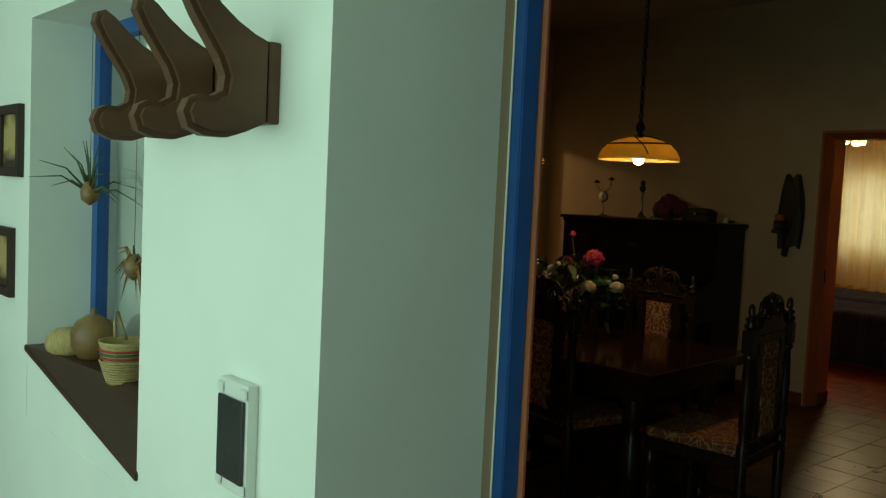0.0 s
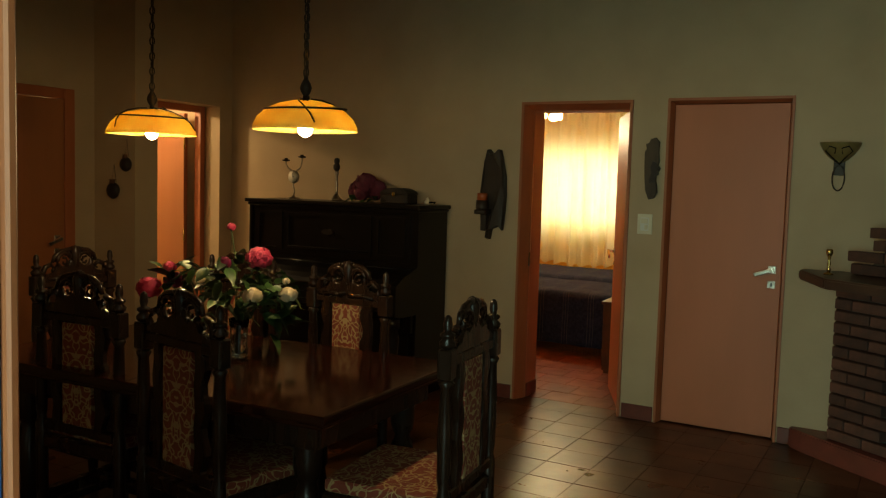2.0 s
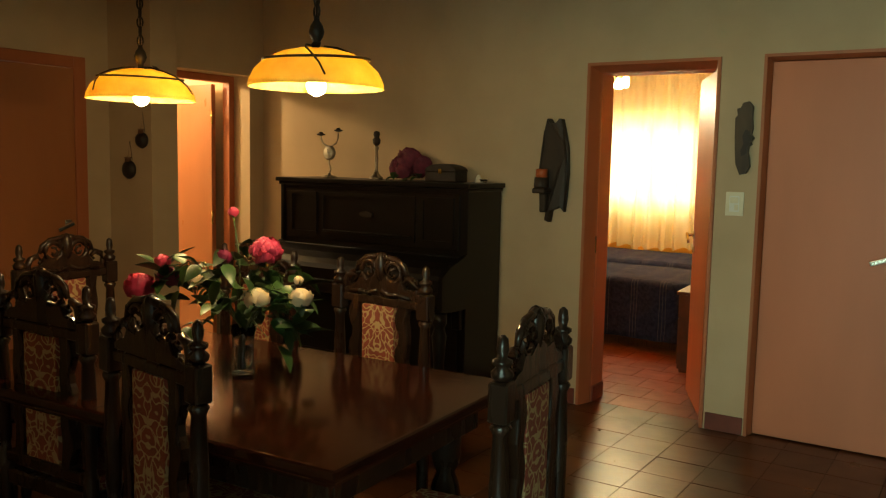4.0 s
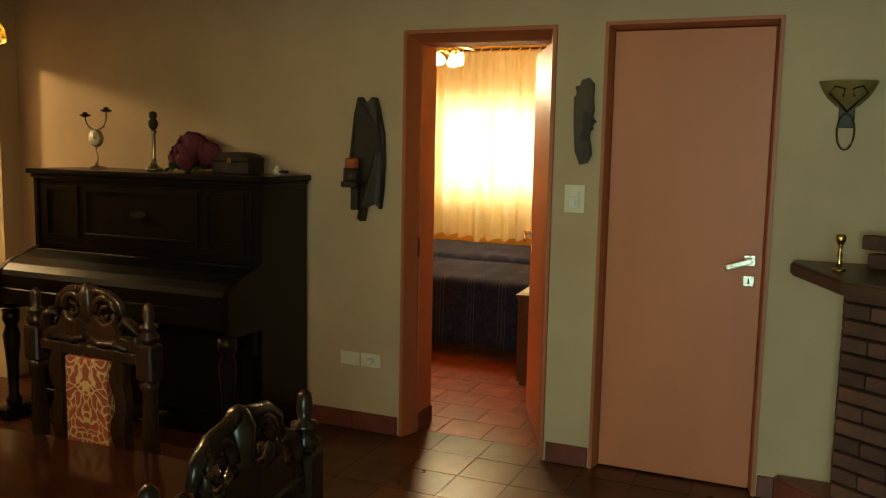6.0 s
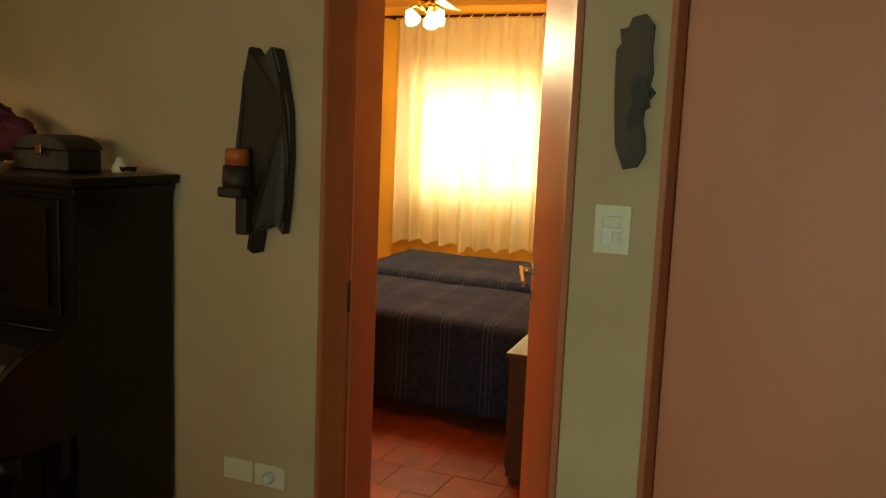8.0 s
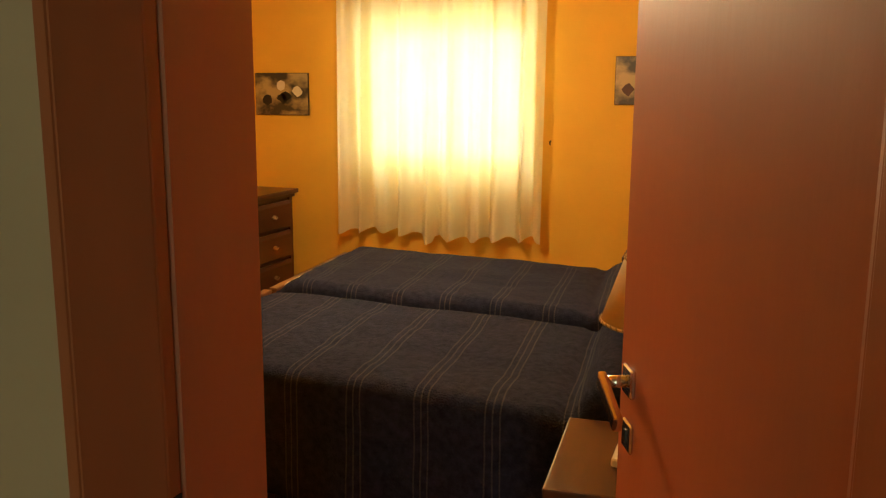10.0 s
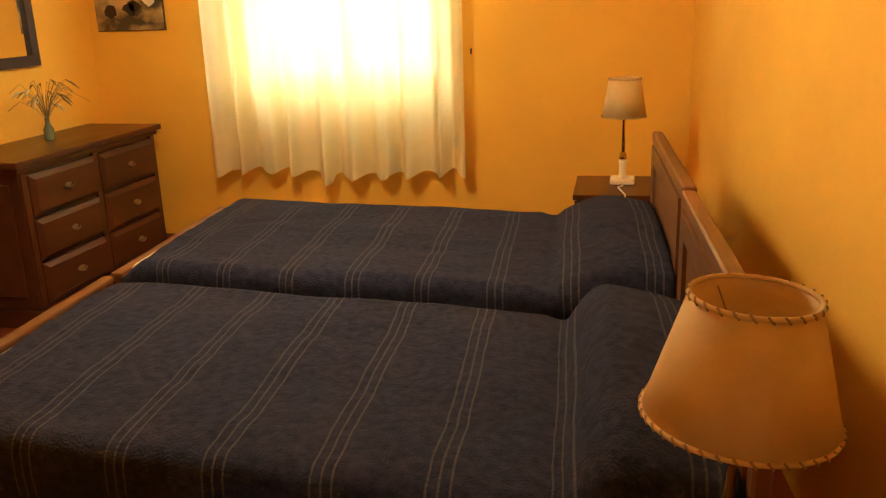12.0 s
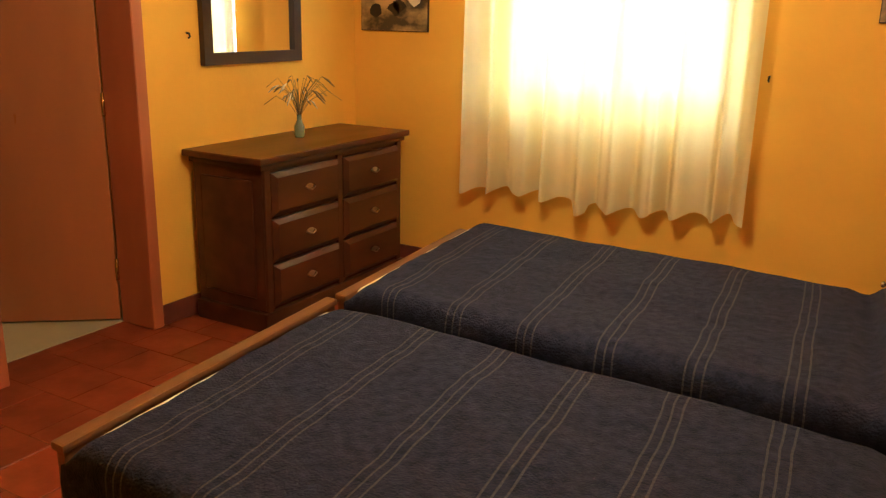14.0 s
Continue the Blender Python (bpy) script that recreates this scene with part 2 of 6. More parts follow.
def fabric_damask(name, ground, thread, scale):
    """Woven upholstery: pale arabesque lines, mirrored about the middle, on a red ground."""
    m = material(name, ground, tuple(v * 0.7 for v in ground), 14, 0.8, bump=0.25, bump_scale=300)
    n, l = m.node_tree.nodes, m.node_tree.links
    tc = n.new("ShaderNodeTexCoord")
    sp = n.new("ShaderNodeSeparateXYZ")
    l.new(tc.outputs["Object"], sp.inputs[0])
    ab = n.new("ShaderNodeMath")
    ab.operation = "ABSOLUTE"
    l.new(sp.outputs[0], ab.inputs[0])
    cb = n.new("ShaderNodeCombineXYZ")
    l.new(ab.outputs[0], cb.inputs[0])
    l.new(sp.outputs[1], cb.inputs[1])
    l.new(sp.outputs[2], cb.inputs[2])
    nz = n.new("ShaderNodeTexNoise")
    nz.inputs["Scale"].default_value = scale * 0.55
    nz.inputs["Detail"].default_value = 1.0
    l.new(cb.outputs[0], nz.inputs["Vector"])
    mx = n.new("ShaderNodeMixRGB")
    mx.inputs[0].default_value = 0.13
    l.new(cb.outputs[0], mx.inputs[1])
    l.new(nz.outputs["Color"], mx.inputs[2])
    v = n.new("ShaderNodeTexVoronoi")
    v.feature = "DISTANCE_TO_EDGE"
    v.inputs["Scale"].default_value = scale
    l.new(mx.outputs[0], v.inputs["Vector"])
    r = n.new("ShaderNodeValToRGB")
    r.color_ramp.elements[0].position, r.color_ramp.elements[1].position = 0.055, 0.095
    r.color_ramp.elements[0].color, r.color_ramp.elements[1].color = (1, 1, 1, 1), (0, 0, 0, 1)
    l.new(v.outputs["Distance"], r.inputs[0])
    ramp = [q for q in n if q.type == "VALTORGB"][0]
    m2 = n.new("ShaderNodeMixRGB")
    m2.inputs[2].default_value = (*thread, 1)
    l.new(r.outputs[0], m2.inputs[0])
    l.new(ramp.outputs[0], m2.inputs[1])
    l.new(m2.outputs[0], n["Principled BSDF"].inputs["Base Color"])
    return m


M_damask = fabric_damask("damask_upholstery", (0.20, 0.030, 0.012), (0.33, 0.22, 0.10), 27)


def fabric_blanket():
    """Brown-grey wool with groups of three thin pale stripes across the bed."""
    m = material("striped_wool", (0.027, 0.029, 0.060), (0.010, 0.0115, 0.026), 38, 0.95, bump=0.9, bump_scale=150)
    n, l = m.node_tree.nodes, m.node_tree.links
    n["Principled BSDF"].inputs["Specular IOR Level"].default_value = 0.12
    n["Principled BSDF"].inputs["Sheen Weight"].default_value = 0.03
    n["Principled BSDF"].inputs["Sheen Tint"].default_value = (0.6, 0.6, 1.0, 1)
    uv = n.new("ShaderNodeUVMap")
    sp = n.new("ShaderNodeSeparateXYZ")
    l.new(uv.outputs[0], sp.inputs[0])
    nz = n.new("ShaderNodeTexNoise")
    nz.inputs["Scale"].default_value = 4.0
    l.new(uv.outputs[0], nz.inputs["Vector"])
    add = n.new("ShaderNodeMath")
    add.operation = "MULTIPLY_ADD"
    add.inputs[1].default_value = 0.02
    l.new(nz.outputs["Fac"], add.inputs[0])
    l.new(sp.outputs[0], add.inputs[2])
    total = None
    for off in (0.0, 0.024, 0.048):
        s = n.new("ShaderNodeMath")
        s.operation = "ADD"
        s.inputs[1].default_value = off
        l.new(add.outputs[0], s.inputs[0])
        f = n.new("ShaderNodeMath")
        f.operation = "PINGPONG"
        f.inputs[1].default_value = 0.121
        l.new(s.outputs[0], f.inputs[0])
        g = n.new("ShaderNodeMath")
        g.operation = "LESS_THAN"
        g.inputs[1].default_value = 0.0027
        l.new(f.outputs[0], g.inputs[0])
        if total is None:
            total = g.outputs[0]
        else:
            q = n.new("ShaderNodeMath")
            q.operation = "MAXIMUM"
            l.new(total, q.inputs[0])
            l.new(g.outputs[0], q.inputs[1])
            total = q.outputs[0]
    fine = n.new("ShaderNodeTexNoise")
    fine.inputs["Scale"].default_value = 140
    l.new(uv.outputs[0], fine.inputs["Vector"])
    mul = n.new("ShaderNodeMath")
    mul.operation = "MULTIPLY"
    l.new(total, mul.inputs[0])
    l.new(fine.outputs["Fac"], mul.inputs[1])
    mx = n.new("ShaderNodeMixRGB")
    mx.inputs[2].default_value = (0.10, 0.09, 0.094, 1)
    l.new(mul.outputs[0], mx.inputs[0])
    ramp = [q for q in n if q.type == "VALTORGB"][0]
    l.new(ramp.outputs[0], mx.inputs[1])
    l.new(mx.outputs[0], n["Principled BSDF"].inputs["Base Color"])
    return m


M_blanket = fabric_blanket()


def photo_paper(name, seed_shift):
    """A faded sepia print: soft dark and light masses."""
    m = material(name, (0.05, 0.035, 0.02), (0.48, 0.34, 0.14), 5.5, 0.45, spread=(0.42, 0.6), stretch=(1, 1, 1.6), detail=4)
    mp = [q for q in m.node_tree.nodes if q.type == "MAPPING"][0]
    mp.inputs["Location"].default_value = (seed_shift, seed_shift * 2, 0)
    return m


M_photo = photo_paper("sepia_print_dark", 3.1)
M_photo2 = photo_paper("sepia_print_light", 7.7)


# ---- mesh helpers ----
def finish(bm, smooth=False):
    bmesh.ops.recalc_face_normals(bm, faces=bm.faces)
    if smooth:
        for f in bm.faces:
            f.smooth = True
    return bm


def to_mesh(name, bm, mat):
    me = bpy.data.meshes.new(name)
    bm.to_mesh(me)
    bm.free()
    me.materials.append(mat)
    return me


def part(name, bm, mat, parent, label="", m=None):
    ob = new(name, to_mesh(name, bm, mat))
    ob.parent = parent
    if m is not None:
        ob.matrix_basis = m
    if label:
        ob["label"] = label
    return ob


def thing(name, label, category, m=None, group=""):
    ob = new(name)
    ob.empty_display_size = 0.1
    if m is not None:
        ob.matrix_basis = m
    return tagged(ob, label, category, group)


def structure(name, bm, mat, label="", category=""):
    return tagged(new(name, to_mesh(name, bm, mat)), label, category, "", "structure")


def box(x0, x1, y0, y1, z0, z1, bevel=0.0, segs=1, bm=None):
    b = bmesh.new()
    bmesh.ops.create_cube(b, size=1.0)
    for v in b.verts:
        v.co = Vector((x0 + (v.co.x + 0.5) * (x1 - x0), y0 + (v.co.y + 0.5) * (y1 - y0), z0 + (v.co.z + 0.5) * (z1 - z0)))
    if bevel:
        bmesh.ops.bevel(b, geom=b.edges[:], offset=bevel, segments=segs, affect="EDGES", profile=0.7)
    finish(b)
    return merge(bm, b)


def merge(bm, other):
    if bm is None:
        return other
    me = bpy.data.meshes.new("tmp")
    other.to_mesh(me)
    other.free()
    bm.from_mesh(me)
    bpy.data.meshes.remove(me)
    return bm


def lathe(profile, segs=16, bm=None, center=(0, 0, 0), m=None):
    """Revolve (radius, z) pairs about z."""
    b = bmesh.new()
    rings = []
    for r, z in profile:
        rings.append([b.verts.new((max(r, 1e-4) * math.cos(2 * math.pi * i / segs), max(r, 1e-4) * math.sin(2 * math.pi * i / segs), z)) for i in range(segs)])
    for a, c in zip(rings, rings[1:]):
        for i in range(segs):
            b.faces.new((a[i], a[(i + 1) % segs], c[(i + 1) % segs], c[i]))
    if profile[0][0] > 1e-3:
        b.faces.new(rings[0][::-1])
    if profile[-1][0] > 1e-3:
        b.faces.new(rings[-1])
    finish(b, True)
    mat4 = Matrix.Translation(center) @ (m or Matrix())
    bmesh.ops.transform(b, matrix=mat4, verts=b.verts)
    return merge(bm, b)


def shell(profile, segs=24, thick=0.004):
    """An open revolved shell with thickness."""
    outer = list(profile)
    inner = [(max(r - thick, 0.001), z) for r, z in reversed(profile)]
    b = bmesh.new()
    rings = []
    pts = outer + inner
    for r, z in pts:
        rings.append([b.verts.new((r * math.cos(2 * math.pi * i / segs), r * math.sin(2 * math.pi * i / segs), z)) for i in range(segs)])
    rings.append(rings[0])
    for a, c in zip(rings, rings[1:]):
        for i in range(segs):
            b.faces.new((a[i], a[(i + 1) % segs], c[(i + 1) % segs], c[i]))
    return finish(b, True)


def tube(points, radius, segs=8, bm=None, closed=False, radii=None):
    b = bmesh.new()
    pts = [Vector(p) for p in points]
    n = len(pts)
    rings = []
    up = Vector((0, 0, 1))
    for i, p in enumerate(pts):
        if closed:
            d = pts[(i + 1) % n] - pts[i - 1]
        else:
            d = pts[min(i + 1, n - 1)] - pts[max(i - 1, 0)]
        d.normalize()
        ref = up if abs(d.z) < 0.95 else Vector((1, 0, 0))
        s = d.cross(ref).normalized()
        t = s.cross(d)
        r = radii[i] if radii else radius
        rings.append([b.verts.new(p + r * (math.cos(2 * math.pi * k / segs) * s + math.sin(2 * math.pi * k / segs) * t)) for k in range(segs)])
    pairs = list(zip(rings, rings[1:] + ([rings[0]] if closed else [])))
    for a, c in pairs:
        for k in range(segs):
            b.faces.new((a[k], a[(k + 1) % segs], c[(k + 1) % segs], c[k]))
    if not closed:
        b.faces.new(rings[0][::-1])
        b.faces.new(rings[-1])
    finish(b, True)
    return merge(bm, b)


def slab(outline, y0, y1, bevel=0.0, bm=None):
    """Extrude an (x, z) outline from y0 to y1."""
    b = bmesh.new()
    a = [b.verts.new((x, y0, z)) for x, z in outline]
    c = [b.verts.new((x, y1, z)) for x, z in outline]
    b.faces.new(a)
    b.faces.new(c[::-1])
    for i in range(len(a)):
        j = (i + 1) % len(a)
        b.faces.new((a[i], c[i], c[j], a[j]))
    finish(b)
    if bevel:
        caps = [e for e in b.edges if abs(e.verts[0].co.y - e.verts[1].co.y) < 1e-6]
        bmesh.ops.bevel(b, geom=caps, offset=bevel, segments=2, affect="EDGES")
    return merge(bm, b)


def prism(outline, z0, z1, bevel=0.0, bm=None):
    """Extrude an (x, y) outline from z0 to z1."""
    b = bmesh.new()
    a = [b.verts.new((x, y, z0)) for x, y in outline]
    c = [b.verts.new((x, y, z1)) for x, y in outline]
    b.faces.new(a[::-1])
    b.faces.new(c)
    for i in range(len(a)):
        j = (i + 1) % len(a)
        b.faces.new((a[i], a[j], c[j], c[i]))
    finish(b)
    if bevel:
        bmesh.ops.bevel(b, geom=b.edges[:], offset=bevel, segments=2, affect="EDGES")
    return merge(bm, b)


def moved(bm, m):
    bmesh.ops.transform(bm, matrix=m, verts=bm.verts)
    return bm


def wall_boxes(axis, const0, const1, a0, a1, z0, z1, holes):
    """A wall with rectangular holes (a, b, low, high), thick from const0 to const1. axis 'x': runs along x."""
    bm = None
    xs = sorted({a0, a1, *[h[0] for h in holes], *[h[1] for h in holes]})
    for p, q in zip(xs, xs[1:]):
        cuts = sorted([(h[2], h[3]) for h in holes if h[0] <= p + 1e-6 and h[1] >= q - 1e-6])
        z = z0
        for lo, hi in cuts + [(z1, z1)]:
            if lo - z > 1e-4:
                if axis == "x":
                    bm = box(p, q, const0, const1, z, lo, bm=bm)
                else:
                    bm = box(const0, const1, p, q, z, lo, bm=bm)
            z = hi
    bmesh.ops.remove_doubles(bm, verts=bm.verts, dist=1e-5)
    return bm

# ---- structure ----
DIN_H, BED_H = 3.05, 2.62
BACK = 0.28          # bedroom face of the wall between the rooms
ENTRY_OUT, ENTRY_IN = -5.29, -4.757

wb = wall_boxes("x", 0.0, BACK / 2, -3.3, 3.1, 0, DIN_H, [(-0.395, 0.381, 0, 2.055), (0.605, 1.34, 0, 2.055)])
structure("wall_north", wb, M_wall, "cream plastered dining room wall with two doors", "wall")
wb = wall_boxes("x", BACK / 2, BACK, -3.6, 3.1, 0, DIN_H, [(-0.395, 0.381, 0, 2.055), (0.605, 1.34, 0, 2.055)])
structure("wall_bedroom_south", wb, M_orange, "orange plastered bedroom wall round the doorway", "wall")
# left side of the dining room
wb = wall_boxes("y", -3.25, -3.04, -1.05, 0.0, 0, DIN_H, [(-0.95, -0.14, 0, 2.06)])
structure("wall_west", wb, M_wall, "cream plastered wall with the bathroom doorway", "wall")
structure("wall_west_pier", box(-3.38, -2.75, -1.25, -1.05, 0, DIN_H), M_wall, "cream plastered pier hung with two ornaments", "wall")
wb = wall_boxes("y", -3.38, -3.17, ENTRY_IN, -1.25, 0, DIN_H, [(-2.30, -1.44, 0, 2.06)])
structure("wall_west_side", wb, M_wall, "cream plastered wall with a closed door", "wall")
structure("wall_east", box(3.0, 3.2, ENTRY_IN, 0.0, 0, DIN_H), M_wall, "cream plastered side wall", "wall")
# entry wall with its deep niche and doorway
NX0, NX1, NZ0, NZ1, NZL = -0.93, 0.12, 0.80, 2.04, 0.56
wb = wall_boxes("x", ENTRY_OUT, ENTRY_IN - 0.05, -4.2, 4.2, 0, DIN_H, [(NX0, NX1, NZL, NZ1), (1.03, 2.42, 0, 2.25)])
structure("wall_entry", wb, M_white, "thick white plastered porch wall with a window niche", "wall")
wb = wall_boxes("x", ENTRY_IN - 0.05, ENTRY_IN, -4.2, 4.2, 0, DIN_H, [(NX0, NX1, NZL, NZ1), (1.03, 2.42, 0, 2.25)])
structure("wall_entry_inside", wb, M_wall, "cream plastered inner face of the entry wall", "wall")
structure("ceiling", box(-3.4, 3.2, ENTRY_IN, 0.0, DIN_H, DIN_H + 0.12), M_ceil, "plain plastered dining room ceiling", "ceiling")
structure("ceiling_bedroom", box(-3.6, 1.0, BACK, 5.1, BED_H, BED_H + 0.12), M_orange, "orange painted bedroom ceiling", "ceiling")
# bedroom
WIN = (-2.36, -1.19, 0.98, 1.95)
wb = wall_boxes("x", 4.90, 5.12, -3.6, 0.6, 0, BED_H, [WIN])
structure("wall_window", wb, M_orange, "orange plastered bedroom wall with the window", "wall")
wb = wall_boxes("y", -3.50, -3.30, BACK, 4.90, 0, BED_H, [(2.55, 3.36, 0, 2.05)])
structure("wall_bedroom_west", wb, M_orange, "orange plastered bedroom wall with an open doorway", "wall")
structure("wall_bedroom_east", prism([(0.66, BACK), (0.11, 4.90), (0.31, 4.92), (0.86, BACK)], 0, BED_H), M_orange,
          "orange plastered bedroom wall behind the headboards", "wall")
# hall beyond the bedroom's side doorway
structure("wall_hall", wall_boxes("y", -5.1, -5.0, 1.4, 4.6, 0, BED_H, []), M_orange, "orange wall of the hall", "wall")
structure("wall_hall_end", box(-5.1, -3.5, 4.5, 4.6, 0, BED_H), M_orange, "orange end wall of the hall", "wall")
structure("wall_hall_start", box(-5.1, -3.5, 1.4, 1.5, 0, BED_H), M_orange, "orange end wall of the hall", "wall")
structure("ceiling_hall", box(-5.1, -3.5, 1.4, 4.6, BED_H, BED_H + 0.1), M_ceil, "plain hall ceiling", "ceiling")
structure("floor_hall", box(-5.1, -3.5, 1.4, 4.6, -0.1, 0.004), M_hallfloor, "pale yellowish tiled hall floor", "floor")
# bathroom behind the doorway in the west wall
structure("wall_bathroom", box(-5.0, -4.9, -1.6, 0.0, 0, DIN_H), M_tilewhite, "pale tiled bathroom wall", "wall")
structure("wall_bathroom_side", box(-5.0, -3.38, -1.7, -1.6, 0, DIN_H), M_tilewhite, "pale tiled bathroom wall", "wall")
structure("wall_bathroom_north", box(-5.0, -3.3, -0.10, 0.0, 0, DIN_H), M_wall, "plain bathroom wall", "wall")
structure("ceiling_bathroom", box(-5.0, -3.2, -1.7, 0.0, 2.6, 2.7), M_ceil, "plain bathroom ceiling", "ceiling")
structure("floor_bathroom", box(-5.0, -3.2, -1.7, 0.0, -0.1, 0.0), M_tilewhite, "pale tiled bathroom floor", "floor")
structure("tile_border", box(-4.90, -4.885, -1.6, -0.1, 1.42, 1.50), M_cream, "pale relief tile border on the bathroom wall", "trim")
# outdoors
structure("ground", prism([(60 * math.cos(a * math.pi / 16), 60 * math.sin(a * math.pi / 16)) for a in range(32)], -0.30, -0.16), M_grass,
          "grassy garden ground round the house", "ground")
structure("porch_floor", box(-4.2, 4.2, -8.2, ENTRY_OUT, -0.16, -0.01), M_paving, "red paved porch floor", "pavement")
structure("porch_roof", box(-4.2, 4.2, -8.2, ENTRY_OUT, 2.72, 2.84), M_white, "pale boarded porch ceiling", "roof")
structure("foundation", box(-5.2, 3.3, ENTRY_OUT, 5.12, -0.29, -0.11), M_mortar, "plain concrete foundation under the house", "foundation")


# ---- doors ----
def lever_handle(leaf, x, z, y, side, tip):
    """A lever on a square rose with a keyhole plate, on the face at y, towards side."""
    h = part("handle", box(x - 0.024, x + 0.024, min(y, y + side * 0.009), max(y, y + side * 0.009), z - 0.024, z + 0.024, 0.003), M_chrome, leaf, "satin chrome lever handle")
    part("neck", tube([(x, y + side * 0.006, z), (x, y + side * 0.042, z)], 0.010, 12), M_chrome, h)
    bar = box(-0.012, 0.102, -0.007, 0.007, -0.0125, 0.0125, 0.005, 2)
    part("lever", moved(bar, Matrix.Translation((x, y + side * 0.047, z)) @ Matrix.Diagonal((tip, 1, 1, 1)) @ pose(0, 0, 0, 0, 20, 0)), M_chrome, h)
    k = part("keyhole_plate", box(x - 0.024, x + 0.024, min(y, y + side * 0.006), max(y, y + side * 0.006), z - 0.115, z - 0.067, 0.003), M_chrome, leaf)
    part("keyhole", box(x - 0.004, x + 0.004, min(y + side * 0.006, y + side * 0.008), max(y + side * 0.006, y + side * 0.008), z - 0.102, z - 0.080), M_black, k)


def door_leaf(name, label, w, h, m, tip=-1, handle_x=None, thick=0.038, mat=None):
    """A flush leaf hinged at its origin, running along -x."""
    t = tagged(thing(name, label, "door", m), kind="structure")
    leaf = part("leaf", box(-w, 0, 0, thick, 0.008, h, 0.003), mat or M_door, t)
    hx = -w + 0.06 if handle_x is None else handle_x
    lever_handle(leaf, hx, 1.03, 0.0, -1, tip)
    lever_handle(leaf, hx, 1.03, thick, 1, tip)
    for z in (0.25, 1.0, 1.75):
        part("hinge", lathe([(0.008, z - 0.05), (0.008, z + 0.05)], 8, center=(0.004, 0.0, 0)), M_brass, t)
    return t


def splayed_frame(name, x0, x1, h, front, y_in, y_end, edge, deep):
    """Pressed steel frame: a narrow front edge, then a face that slants back to the leaf."""
    t = tagged(thing(name, "painted terracotta-brown door frame with a slanted reveal", "door frame"), kind="structure")
    part("jamb", prism([(x0, front), (x0 + edge, front), (x0 + deep, y_in), (x0 + deep, y_end), (x0, y_end)], 0, h, 0.0025), M_frame, t)
    part("jamb", prism([(x1, front), (x1 - edge, front), (x1 - deep, y_in), (x1 - deep, y_end), (x1, y_end)], 0, h, 0.0025), M_frame, t)
    lin = slab([(front, h), (front, h - edge), (y_in, h - deep), (y_end, h - deep), (y_end, h)], x0 + edge + 0.0005, x1 - edge - 0.0005)
    moved(lin, Matrix(((0, 1, 0, 0), (1, 0, 0, 0), (0, 0, 1, 0), (0, 0, 0, 1))))
    part("lintel", finish(lin), M_frame, t)
    return t


t = splayed_frame("door_frame_bedroom", -0.394, 0.380, 2.054, -0.012, 0.081, 0.104, 0.018, 0.050)
# plastered reveal behind the frame
part("reveal", box(-0.394, -0.343, 0.106, BACK + 0.002, 0, 2.0, 0.004), M_door, t, "orange-brown painted reveal behind the frame")
part("reveal", box(0.338, 0.380, 0.146, BACK + 0.002, 0, 2.0, 0.004), M_door, t)
part("reveal_top", box(-0.394, 0.380, 0.106, BACK + 0.002, 2.0005, 2.054, 0.004), M_door, t)
splayed_frame("door_frame_closed", 0.602, 1.343, 2.058, -0.012, 0.054, 0.11, 0.016, 0.030)
leaf_angle = math.degrees(math.atan2(0.748 - 0.095, 0.345 - 0.053))
door_leaf("door_bedroom", "open flush door painted terracotta brown with chrome levers", 0.685, 2.0, pose(0.336, 0.10, 0, 0, 0, -leaf_angle), tip=1)
door_leaf("door_closed", "closed flush door painted terracotta brown with a chrome lever", 0.676, 2.022, pose(0.6345, 0.092, 0, 0, 0, 180), tip=1, handle_x=-0.625)
structure("door_backing", box(0.605, 1.34, 0.12, 0.26, 0, 2.055), M_wall, "plain wall behind the closed door", "wall")
# strike plate in the bedroom frame
sp = part("strike_plate", box(-0.3445, -0.3420, 0.083, 0.101, 0.93, 1.03), M_black, bpy.data.objects["door_frame_bedroom"])

# bathroom doorway: frame deep in the wall and an open leaf
f = tagged(thing("door_frame_bathroom", "painted terracotta-brown bathroom door frame", "door frame"), kind="structure")
part("jamb", box(-3.27, -3.20, -0.195, -0.142, 0, 2.06, 0.004), M_frame, f)
part("jamb", box(-3.27, -3.20, -0.948, -0.90, 0, 2.06, 0.004), M_frame, f)
part("lintel", box(-3.27, -3.20, -0.90, -0.195, 2.01, 2.06, 0.004), M_frame, f)
door_leaf("door_bathroom", "open flush bathroom door painted orange-brown", 0.68, 2.0, pose(-3.31, -0.27, 0, 0, 0, -4), tip=1, mat=M_varnish)
# closed door on the west side
f = tagged(thing("door_frame_west", "painted terracotta-brown wooden door frame", "door frame"), kind="structure")
part("jamb", box(-3.22, -3.155, -1.50, -1.42, 0, 2.06, 0.004), M_frame, f)
part("jamb", box(-3.22, -3.155, -2.32, -2.24, 0, 2.06, 0.004), M_frame, f)
part("lintel", box(-3.22, -3.155, -2.24, -1.50, 1.99, 2.06, 0.004), M_frame, f)
door_leaf("door_west", "closed flush door with glossy orange-brown varnish", 0.735, 1.985, pose(-3.20, -2.238, 0, 0, 0, -90), tip=1, mat=M_varnish)
